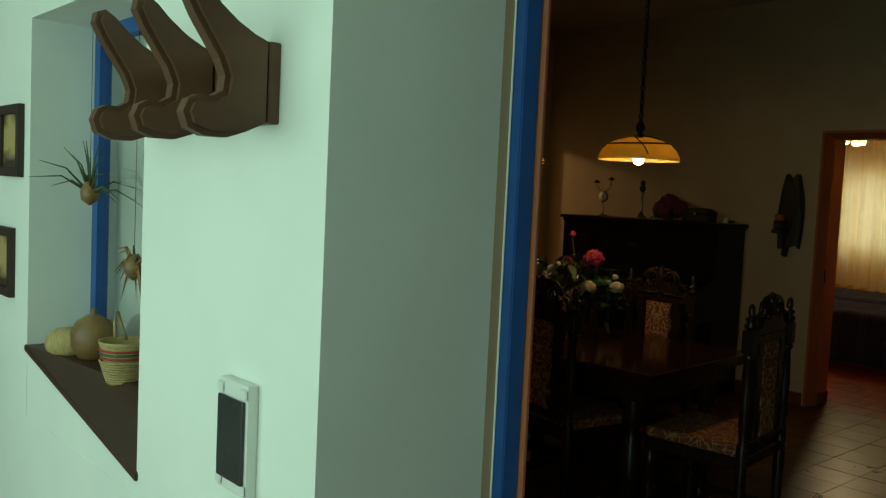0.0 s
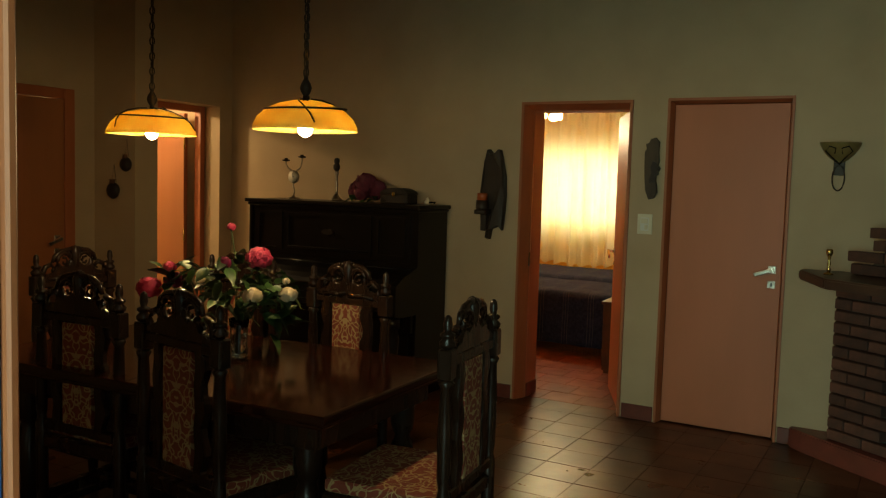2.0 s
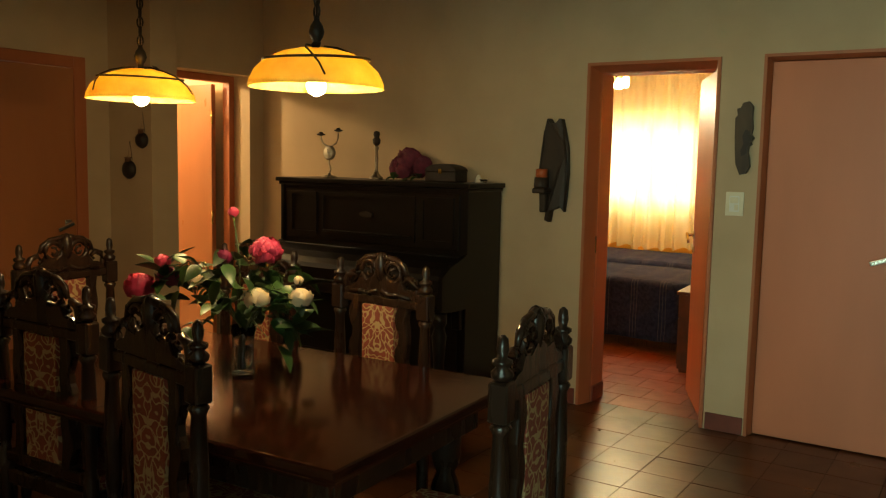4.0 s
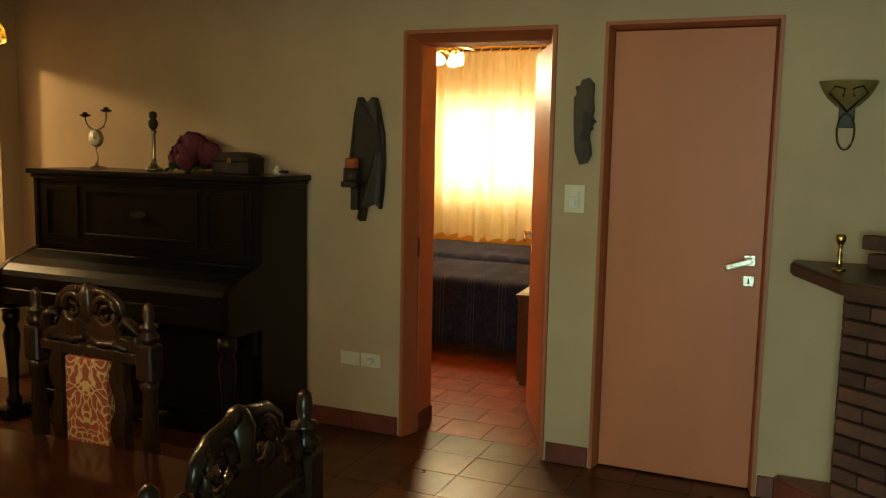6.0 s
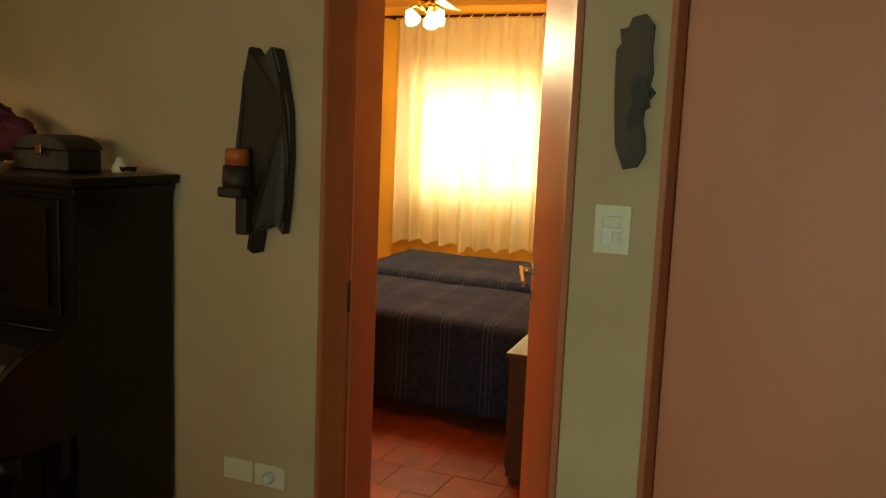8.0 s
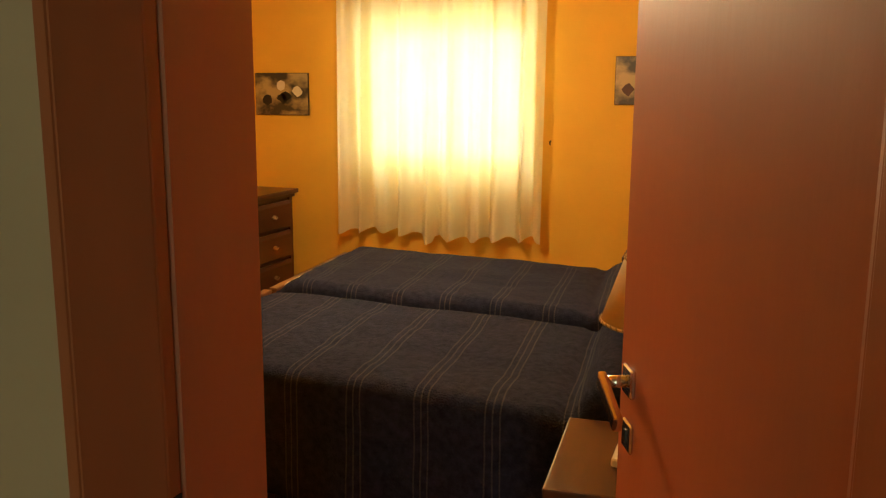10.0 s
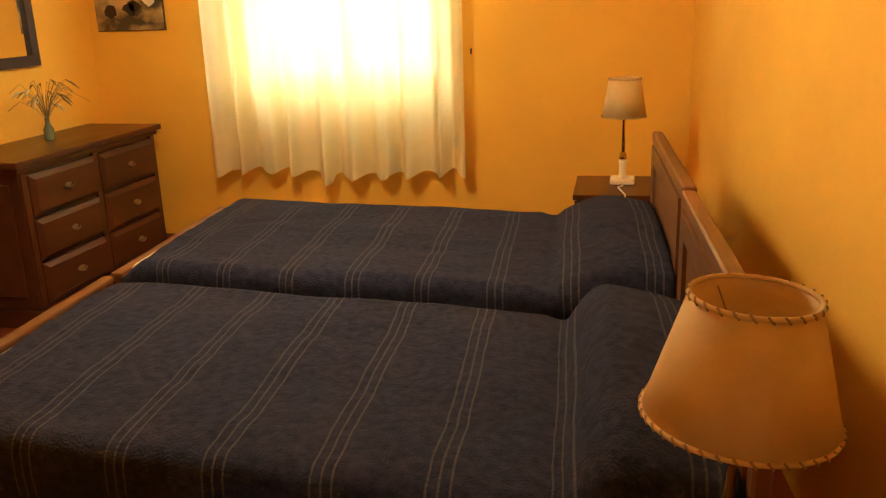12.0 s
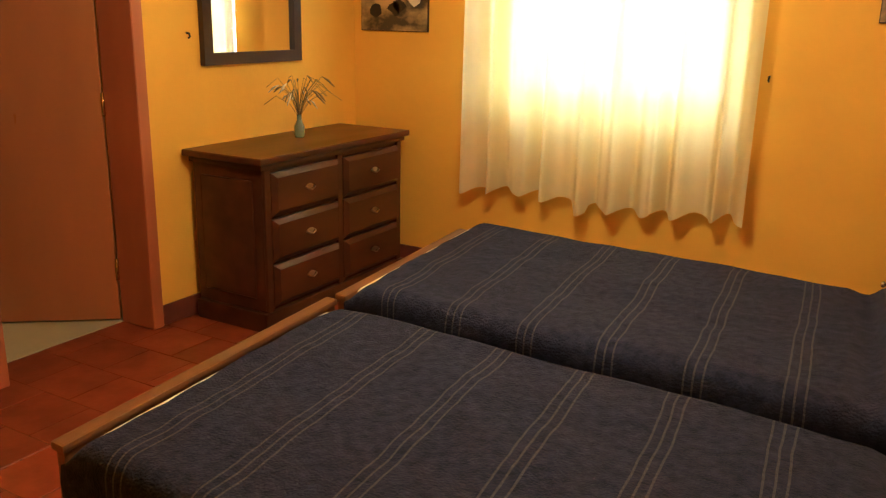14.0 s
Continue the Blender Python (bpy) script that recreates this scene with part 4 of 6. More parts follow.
# ---- piano and what stands on it ----
def piano():
    t = thing("upright_piano", "old black upright piano against the wall", "piano", pose(-1.695, 0, 0))
    w = 0.755
    body = part("body", box(-w + 0.03, w - 0.03, -0.415, -0.03, 0.04, 1.305, 0.004), M_piano, t)
    for s in (-1, 1):
        x0, x1 = (w - 0.03, w) if s > 0 else (-w, -w + 0.03)
        out = [(-0.025, 0.0), (-0.025, 1.305), (-0.425, 1.305), (-0.425, 0.91), (-0.60, 0.855), (-0.69, 0.80), (-0.69, 0.60), (-0.60, 0.585), (-0.43, 0.585), (-0.43, 0.0)]
        sd = slab([(y, z) for y, z in out], x0, x1, 0.003)
        moved(sd, Matrix(((0, 1, 0, 0), (1, 0, 0, 0), (0, 0, 1, 0), (0, 0, 0, 1))))
        finish(sd)
        part("side_panel", sd, M_piano, t)
        lx = s * (w - 0.045)
        part("front_leg", lathe([(0.035, 0.06), (0.042, 0.09), (0.026, 0.12), (0.032, 0.3), (0.045, 0.45), (0.03, 0.50), (0.045, 0.53), (0.045, 0.586)], 16, center=(lx, -0.64, 0)), M_piano, t)
        part("toe_block", box(lx - 0.045, lx + 0.045, -0.725, -0.43, 0.005, 0.062, 0.008), M_piano, t)
        part("corbel", box(lx - 0.03, lx + 0.03, -0.47, -0.43, 0.46, 0.585, 0.006), M_piano, t)
    part("top_lid", box(-w - 0.022, w + 0.022, -0.455, -0.015, 1.306, 1.334, 0.007, 2), M_piano, t)
    part("top_moulding", box(-w - 0.008, w + 0.008, -0.437, -0.02, 1.284, 1.305, 0.004), M_piano, t)
    up = part("upper_panel", box(-w + 0.06, w - 0.06, -0.428, -0.414, 0.93, 1.27, 0.003), M_piano, t)
    for x0, x1 in ((-0.66, -0.42), (-0.38, 0.38), (0.42, 0.66)):
        part("panel_frame", wall_boxes("x", -0.438, -0.4285, x0, x1, 0.96, 1.245, [(x0 + 0.022, x1 - 0.022, 0.982, 1.223)]), M_piano, up)
    part("music_ledge", box(-0.36, 0.36, -0.452, -0.438, 0.985, 1.0, 0.004), M_piano, up)
    plate = slab([(0.055 * math.cos(a), 1.115 + 0.020 * math.sin(a)) for a in np.linspace(0, 6.2832, 25)[:-1]], -0.442, -0.4290, 0.002)
    part("maker_plate", plate, M_iron, up, "small oval dark metal plate")
    fall = slab([(-0.425, 0.895), (-0.47, 0.89), (-0.56, 0.866), (-0.63, 0.836), (-0.668, 0.806), (-0.684, 0.78), (-0.684, 0.715), (-0.425, 0.715)], -w + 0.03, w - 0.03, 0.004)
    moved(fall, Matrix(((0, 1, 0, 0), (1, 0, 0, 0), (0, 0, 1, 0), (0, 0, 0, 1))))
    finish(fall)
    part("fallboard", fall, M_piano, t, "closed rounded keyboard lid")
    part("hinge_strip", tube([(-w + 0.04, -0.462, 0.896), (w - 0.04, -0.462, 0.896)], 0.004, 6), M_piano, t)
    part("key_bed", box(-w + 0.03, w - 0.03, -0.685, -0.425, 0.625, 0.714, 0.006), M_piano, t)
    low = part("lower_panel", box(-w + 0.06, w - 0.06, -0.428, -0.414, 0.12, 0.56, 0.003), M_piano, t)
    part("panel_frame", wall_boxes("x", -0.437, -0.4285, -0.62, 0.62, 0.16, 0.53, [(-0.59, 0.59, 0.19, 0.50)]), M_piano, low)
    part("plinth", box(-w + 0.03, w - 0.03, -0.44, -0.416, 0.0, 0.10, 0.004), M_piano, t)
    for x in (-0.07, 0.07):
        part("pedal", box(x - 0.022, x + 0.022, -0.53, -0.44, 0.055, 0.067, 0.005), M_brass, t, "brass pedal")
    return t


piano()
PT = 1.3355


def piano_top_things():
    c = thing("clock_candelabra", "silver two-armed candelabra with a small clock", "candelabra", pose(-2.20, -0.21, PT))
    part("base", lathe([(0.055, 0), (0.05, 0.008), (0.012, 0.016), (0.008, 0.03)], 18), M_silver, c)
    part("stem", tube([(0, 0, 0.02), (0.01, 0, 0.06), (-0.006, 0, 0.10), (0, 0, 0.125)], 0.006, 8), M_silver, c)
    d = part("clock", moved(lathe([(0.044, -0.012), (0.050, -0.006), (0.050, 0.006), (0.044, 0.012)], 28), pose(0, 0, 0.168, 90)), M_silver, c, "round silver clock")
    part("dial", moved(lathe([(0.040, -0.001), (0.040, 0.002)], 24), pose(0, -0.0145, 0.168, 90)), M_ivory, d, "pale dial")
    part("hand", box(-0.0015, 0.0015, -0.0185, -0.0170, 0.165, 0.195), M_black, d)
    part("hand", box(-0.004, 0.022, -0.0185, -0.0170, 0.1665, 0.1695), M_black, d)
    for s, h in ((-1, 0.285), (1, 0.312)):
        part("arm", tube([(s * 0.02, 0, 0.215), (s * 0.060, 0, 0.235), (s * 0.075, 0, 0.262), (s * 0.078, 0, h)], 0.005, 8), M_silver, c)
        part("candle_cup", lathe([(0.008, h), (0.028, h + 0.004), (0.030, h + 0.012), (0.014, h + 0.016), (0.012, h + 0.026)], 16, center=(s * 0.078, 0, 0)), M_iron, c)
    k = thing("candlestick", "tall turned pewter candlestick", "candlestick", pose(-1.80, -0.20, PT))
    part("base", lathe([(0.048, 0), (0.046, 0.012), (0.028, 0.022), (0.014, 0.05)], 20), M_silver, k)
    part("shaft", lathe([(0.014, 0.05), (0.010, 0.07), (0.012, 0.12), (0.011, 0.19), (0.020, 0.205), (0.012, 0.22)], 18), M_silver, k)
    part("cup", lathe([(0.012, 0.22), (0.024, 0.235), (0.027, 0.26), (0.016, 0.275), (0.022, 0.29), (0.020, 0.31), (0.006, 0.318)], 18), M_old, k)
    f = thing("dried_bouquet", "bunch of dried dark red hydrangeas lying on the piano", "dried flowers", pose(-1.50, -0.21, PT))
    rnd = random.Random(4)
    for x, y, z, r in ((-0.09, 0, 0.085, 0.080), (-0.01, -0.02, 0.140, 0.085), (0.065, 0.01, 0.105, 0.072), (0.02, 0.05, 0.07, 0.066), (-0.03, -0.05, 0.065, 0.062)):
        part("flower_head", petal_ball(bmesh.new(), (x, y, z), r, 46, rnd, 1.2), M_dryrose, f)
    shapes = [to_mesh("leaf", leaf_bm(0.07, 0.045), M_leaf)]
    for q in range(10):
        o = new("leaf", shapes[0])
        o.parent = f
        o.matrix_basis = pose(rnd.uniform(-0.1, 0.08), rnd.uniform(-0.08, 0.02), rnd.uniform(0.012, 0.05), 0, rnd.uniform(-10, 30), rnd.uniform(180, 360))
    b = thing("wooden_chest", "small dark domed wooden box on the piano", "box", pose(-1.245, -0.20, PT))
    part("box_body", box(-0.115, 0.115, -0.07, 0.07, 0, 0.065, 0.005), M_old, b)
    lid = [(-0.115, 0.066)] + [(0.118 * math.cos(a), 0.066 + 0.045 * math.sin(a)) for a in np.linspace(math.pi, 0, 12)]
    part("box_lid", slab(lid, -0.073, 0.073, 0.003), M_old, b)
    part("clasp", box(-0.012, 0.012, -0.077, -0.0705, 0.05, 0.08, 0.002), M_brass, b)
    s = thing("ceramic_ornament", "tiny pale ceramic ornament on the piano", "ornament", pose(-1.03, -0.16, PT))
    part("figure", lathe([(0.02, 0), (0.026, 0.012), (0.018, 0.028), (0.012, 0.034), (0.010, 0.046), (0.002, 0.05)], 14), M_ivory, s)
    s = thing("glass_dish", "small clear glass dish on the piano", "dish", pose(-0.985, -0.17, PT))
    part("bowl", shell([(0.012, 0.0), (0.022, 0.008), (0.028, 0.022)], 16, 0.003), M_glass, s)


piano_top_things()


# ---- things on the walls ----
def wall_things():
    s = thing("wall_sconce", "boat-shaped dark carved wooden candle holder on the wall", "candle holder", pose(-0.577, -0.002, 1.11))
    half = [(0.030, 0.085), (0.052, 0.10), (0.075, 0.065), (0.086, 0.16), (0.094, 0.30), (0.088, 0.44), (0.062, 0.56), (0.046, 0.618), (0.036, 0.622), (0.018, 0.598), (0.0, 0.592)]
    out = half + [(-x, z) for x, z in half[-2::-1]] + [(-0.045, 0.012), (-0.018, 0.0), (-0.006, 0.07)]
    bm = slab(out, -0.034, 0.0, 0.006)
    for v in bm.verts:
        v.co.y -= 0.035 * (1 - (v.co.x / 0.1) ** 2) if v.co.y < -0.02 else 0
    part("board", bm, M_old, s)
    part("rib", tube([(-0.080, -0.036, 0.10), (-0.090, -0.046, 0.30), (-0.060, -0.046, 0.55)], 0.008, 8), M_old, s)
    part("rib", tube([(0.080, -0.036, 0.10), (0.090, -0.046, 0.30), (0.060, -0.046, 0.55)], 0.008, 8), M_old, s)
    br = part("bracket", box(-0.085, 0.0, -0.155, -0.05, 0.175, 0.205, 0.006), M_old, s)
    part("strut", box(-0.06, -0.02, -0.10, -0.05, 0.06, 0.174, 0.006), M_old, s)
    part("holder", lathe([(0.042, 0.206), (0.045, 0.22), (0.042, 0.27)], 18, center=(-0.045, -0.107, 0)), M_old, br)
    part("candle", lathe([(0.036, 0.270), (0.036, 0.315), (0.030, 0.320)], 18, center=(-0.045, -0.107, 0)), M_candle, br, "stub of an orange candle")
    m = thing("carved_mask", "weathered carved wooden profile hung on the wall", "carving", pose(0.522, -0.002, 1.425))
    prof = [(-0.012, 0.0), (0.022, 0.008), (0.040, 0.045), (0.036, 0.09), (0.028, 0.118), (0.030, 0.150), (0.044, 0.160), (0.040, 0.175), (0.055, 0.195), (0.040, 0.215), (0.046, 0.245),
            (0.040, 0.30), (0.042, 0.36), (0.02, 0.388), (-0.012, 0.38), (-0.022, 0.355), (-0.042, 0.35), (-0.036, 0.315), (-0.048, 0.30), (-0.046, 0.20), (-0.042, 0.13), (-0.036, 0.06)]
    bm = slab(prof, -0.032, 0.0, 0.005)
    face = part("carving", bm, M_mask, m)
    # the carving's shaded hollow, put on as a dark slab instead of cut in
    hollow = [(-0.006, 0.098), (0.024, 0.112), (0.028, 0.150), (0.040, 0.162), (0.036, 0.176), (0.050, 0.195), (0.036, 0.214), (0.036, 0.232), (0.010, 0.240), (-0.004, 0.205), (0.004, 0.165), (-0.010, 0.130)]
    part("hollow_shade", slab(hollow, -0.040, -0.0322, 0.003), M_old, face, "dark slab standing for the shaded hollow of the carving")
    o = thing("light_switch", "cream plastic wall switch plate with two rockers", "light switch", pose(0.489, -0.001, 1.268))
    pl = part("plate", box(-0.047, 0.047, -0.009, 0, -0.064, 0.064, 0.003, 2), M_cream, o)
    part("insert", box(-0.026, 0.026, -0.012, -0.0092, -0.042, 0.042, 0.002), M_whiteplastic, pl)
    part("rocker", box(-0.022, 0.022, -0.0165, -0.0122, 0.004, 0.036, 0.002), M_cream, pl)
    part("rocker", box(0.002, 0.022, -0.0165, -0.0122, -0.034, -0.004, 0.002), M_cream, pl)
    o = thing("wall_socket", "pair of cream plastic socket plates low on the wall", "socket", pose(-0.622, -0.001, 0.382))
    for s0 in (-1, 1):
        p = part("plate", box(s0 * 0.061 - 0.0575, s0 * 0.061 + 0.0575, -0.009, 0, -0.036, 0.036, 0.003, 2), M_cream, o)
    part("plug", moved(lathe([(0.017, 0.0), (0.019, 0.012), (0.015, 0.030), (0.010, 0.036)], 16), pose(0.065, -0.010, 0.0, 90)), M_whiteplastic, p, "round plug left in the socket")
    # glass wall lamp
    w = thing("wall_lamp", "unlit amber glass wall lamp on a dark iron holder", "wall lamp", pose(1.595, -0.002, 1.50))
    half = []
    bm = bmesh.new()
    rows = []
    for z, r in ((0.170, 0.010), (0.190, 0.045), (0.22, 0.075), (0.25, 0.095), (0.278, 0.108), (0.285, 0.110)):
        rows.append([bm.verts.new((r * math.cos(a), -r * 0.95 * math.sin(a), z)) for a in np.linspace(0, math.pi, 19)])
    for a, b in zip(rows, rows[1:]):
        for i in range(18):
            bm.faces.new((a[i], a[i + 1], b[i + 1], b[i]))
    bmesh.ops.solidify(bm, geom=bm.faces[:], thickness=0.004)
    part("shade", finish(bm, True), M_wallshade, w, "marbled amber glass half bowl")
    part("back_plate", box(-0.03, 0.03, -0.008, 0, 0.10, 0.24, 0.003), M_iron, w)
    for s0 in (-1, 1):
        part("iron_scroll", tube([(0, -0.02, 0.165), (s0 * 0.035, -0.08, 0.20), (s0 * 0.07, -0.07, 0.235), (s0 * 0.05, -0.085, 0.262), (s0 * 0.015, -0.105, 0.25), (s0 * 0.02, -0.095, 0.22)], 0.004, 6), M_iron, w)
    part("iron_loop", tube([(0.032 * math.sin(a), -0.03, 0.085 + 0.072 * math.cos(a)) for a in np.linspace(0, 6.2832, 25)[:-1]], 0.0045, 6, closed=True), M_iron, w)
    # ornaments on the pier
    for x, z, r, lab in ((-2.955, 1.37, 0.060, "round dark ceramic pot ornament hung on a cord"), (-2.825, 1.555, 0.052, "small dark round ornament hung on a cord")):
        h = thing("wall_ornament", lab, "ornament", pose(x, -1.252, z), "ornaments on the pier")
        part("disc", moved(lathe([(r * 0.9, 0.0), (r, 0.012), (r * 0.8, 0.032), (r * 0.3, 0.045), (0.002, 0.046)], 24), pose(0, 0, 0, 90)), M_old, h)
        part("neck", lathe([(r * 0.35, r * 0.8), (r * 0.3, r * 1.15), (r * 0.42, r * 1.3)], 14, center=(0, -0.02, 0)), M_lightwood, h)
        part("hanging_cord", tube([(-r * 0.4, -0.006, r), (0, -0.004, r + 0.12), (r * 0.4, -0.006, r)], 0.0015, 5), M_iron, h)


wall_things()


# ---- corner fireplace ----
def fireplace():
    t = thing("fireplace", "corner fireplace of dark brick with a thick wooden mantel", "fireplace")
    a, b = Vector((1.65, -0.16)), Vector((2.98, -1.10))
    d = (b - a).normalized()
    nrm = Vector((d.y, -d.x))
    if nrm.y > 0:
        nrm = -nrm
    L = (b - a).length
    ang = math.degrees(math.atan2(d.y, d.x))
    inset = -nrm * 0.03
    a2, b2 = a + inset, b + inset
    part("core", prism([(a2.x + 0.02, a2.y), (b2.x, b2.y), (2.99, -0.01), (a2.x + 0.02, -0.01)], 0.10, 1.0), M_mortar, t, "recessed mortar core")
    part("hearth", prism([(1.42, -0.005), (1.42, -0.05), (1.50, -0.13), (2.99, -1.30), (2.99, -0.01)], 0.0, 0.118, 0.008), M_base, t, "raised red tiled hearth")
    part("mantel", prism([(1.435, -0.004), (1.425, -0.10), (1.60, -0.55), (2.99, -1.50), (2.99, -0.004)], 1.0, 1.055, 0.010), M_sillwood, t, "thick dark wooden mantel shelf")
    # fire opening as a flat near-black panel, with no recess behind it
    pb = part("firebox", box(0, 0.62, 0, 0.02, 0, 0.46), M_firebox, t, "flat near-black panel across the fire opening", Matrix.Translation((*(a + d * 0.40 + nrm * 0.020), 0.20)) @ pose(0, 0, 0, 0, 0, ang) @ pose(0, -0.01, 0))
    brick = to_mesh("brick", box(-0.108, 0.108, -0.032, 0.032, -0.0275, 0.0275, 0.004), M_brick)
    half = to_mesh("brick", box(-0.052, 0.052, -0.032, 0.032, -0.0275, 0.0275, 0.004), M_brick)
    rnd = random.Random(8)

    def lay(p, z, turn, mesh):
        o = new("brick", mesh)
        o.parent = t
        o.matrix_basis = pose(p.x, p.y, z, rnd.uniform(-1, 1), 0, turn + rnd.uniform(-1, 1))

    for r in range(13):
        z = 0.152 + r * 0.067
        s = 0.108 if r % 2 == 0 else 0.0
        u = 0.11 if r % 2 == 0 else 0.22
        if r % 2:
            lay(a + d * 0.052 + nrm * 0.0, z, ang, half)
        while u < L:
            if not (0.34 < u < 1.08 and 0.18 < z < 0.68):
                lay(a + d * u, z, ang, brick)
            u += 0.226
        lay(Vector((1.668, -0.075 + (0.01 if r % 2 else 0))), z, 90, half)
    # tapering hood above the mantel
    for r in range(26):
        z = 1.09 + r * 0.067
        inset_u = 0.06 + 0.052 * r
        back = 0.03 + 0.017 * r
        u = inset_u + (0.11 if r % 2 == 0 else 0.02)
        while u < L - 0.02:
            lay(a + d * u - nrm * back, z, ang, brick)
            u += 0.226
    ha, hb = a + d * 0.10 - nrm * 0.055, b - nrm * 0.055
    hc = a + d * 1.42 - nrm * 0.50
    bm = bmesh.new()
    lo = [bm.verts.new((ha.x, ha.y, 1.056)), bm.verts.new((hb.x, hb.y, 1.056)), bm.verts.new((2.99, -0.01, 1.056)), bm.verts.new((ha.x + 0.03, -0.01, 1.056))]
    hi = [bm.verts.new((hc.x, hc.y, 2.86)), bm.verts.new((hb.x, hb.y + 0.6, 2.86)), bm.verts.new((2.99, -0.01, 2.86)), bm.verts.new((hc.x, -0.01, 2.86))]
    bm.faces.new(lo[::-1])
    bm.faces.new(hi)
    for i in range(4):
        bm.faces.new((lo[i], lo[(i + 1) % 4], hi[(i + 1) % 4], hi[i]))
    part("hood_core", finish(bm), M_mortar, t)
    c = thing("brass_candlestick", "small brass candlestick on the mantel shelf", "candlestick", pose(1.60, -0.30, 1.0555))
    part("base", lathe([(0.026, 0), (0.024, 0.008), (0.010, 0.014)], 16), M_brass, c)
    part("shaft", lathe([(0.008, 0.014), (0.012, 0.03), (0.006, 0.045), (0.011, 0.06), (0.006, 0.08), (0.010, 0.10)], 14), M_brass, c)
    part("cup", lathe([(0.010, 0.10), (0.018, 0.115), (0.018, 0.135), (0.014, 0.140)], 14), M_brass, c)


fireplace()


# ---- beds ----
def blanket_bm(length, width, top, near_drop, far_drop, seed, pillow=1.60, plump=0.125):
    rnd = random.Random(seed)
    bm = bmesh.new()
    uvl = bm.loops.layers.uv.new("UVMap")
    nu, nv = 110, 54
    path = []                                    # across the bed: (v, z, distance)
    r = 0.045
    pts = [(-0.012, near_drop)] + [(-0.012 - 0.004 * math.sin(k), near_drop + (top - r - near_drop) * k / 8) for k in range(1, 8)]
    pts += [(r - r * math.cos(a) - 0.012, top - r + r * math.sin(a)) for a in np.linspace(0, math.pi / 2, 6)]
    pts += [(r + (width - 2 * r) * k / 30, top) for k in range(1, 30)]
    pts += [(width - r + r * math.sin(a), top - r + r * math.cos(a)) for a in np.linspace(0, math.pi / 2, 6)]
    pts += [(width + 0.004, top - r - (top - r - far_drop) * k / 4) for k in range(1, 5)]
    dist = [0.0]
    for p, q in zip(pts, pts[1:]):
        dist.append(dist[-1] + math.hypot(q[0] - p[0], q[1] - p[1]))
    grid = []
    for i in range(nu + 1):
        u = 0.030 + (length - 0.030) * i / nu
        row = []
        for (v, z), dd in zip(pts, dist):
            on_top = max(0.0, min(1.0, (z - (top - 0.06)) / 0.06))
            side = 1 - on_top
            zz = z
            across = max(0.0, min(1.0, v / width))
            hump = 0.0
            if u > pillow:
                k = (u - pillow) / (length - pillow)
                hump = plump * math.sin(min(1.0, k * (1.5 if plump < 0.15 else 2.6)) * math.pi / 2) * (1 - 0.35 * k * k) * (math.sin(math.pi * (0.12 + 0.76 * across)) ** 0.5)
            foot = min(1.0, (u - 0.03) / 0.10)
            zz += on_top * (hump + 0.010 * noise.noise((u * 2.2 + seed, v * 4.5, 0)) + 0.005 * noise.noise((u * 7, v * 14, seed)))
            zz -= on_top * 0.085 * (1 - foot) ** 2
            if u > pillow - 0.07 and u < pillow + 0.03:
                zz -= on_top * 0.014 * math.sin(math.pi * (u - pillow + 0.07) / 0.10)
            vv = v - side * (0.012 * math.sin(u * 13 + seed) + 0.008 * math.sin(u * 29)) * (1 if v < width / 2 else -1) * (top - z) * 2.2
            row.append((bm.verts.new((u, vv, zz)), u, dd))
        grid.append(row)
    for a, b in zip(grid, grid[1:]):
        for j in range(len(pts) - 1):
            q = (a[j], b[j], b[j + 1], a[j + 1])
            f = bm.faces.new([w[0] for w in q])
            f.smooth = True
            for lp, w in zip(f.loops, q):
                lp[uvl].uv = (w[1], w[2])
    return bm


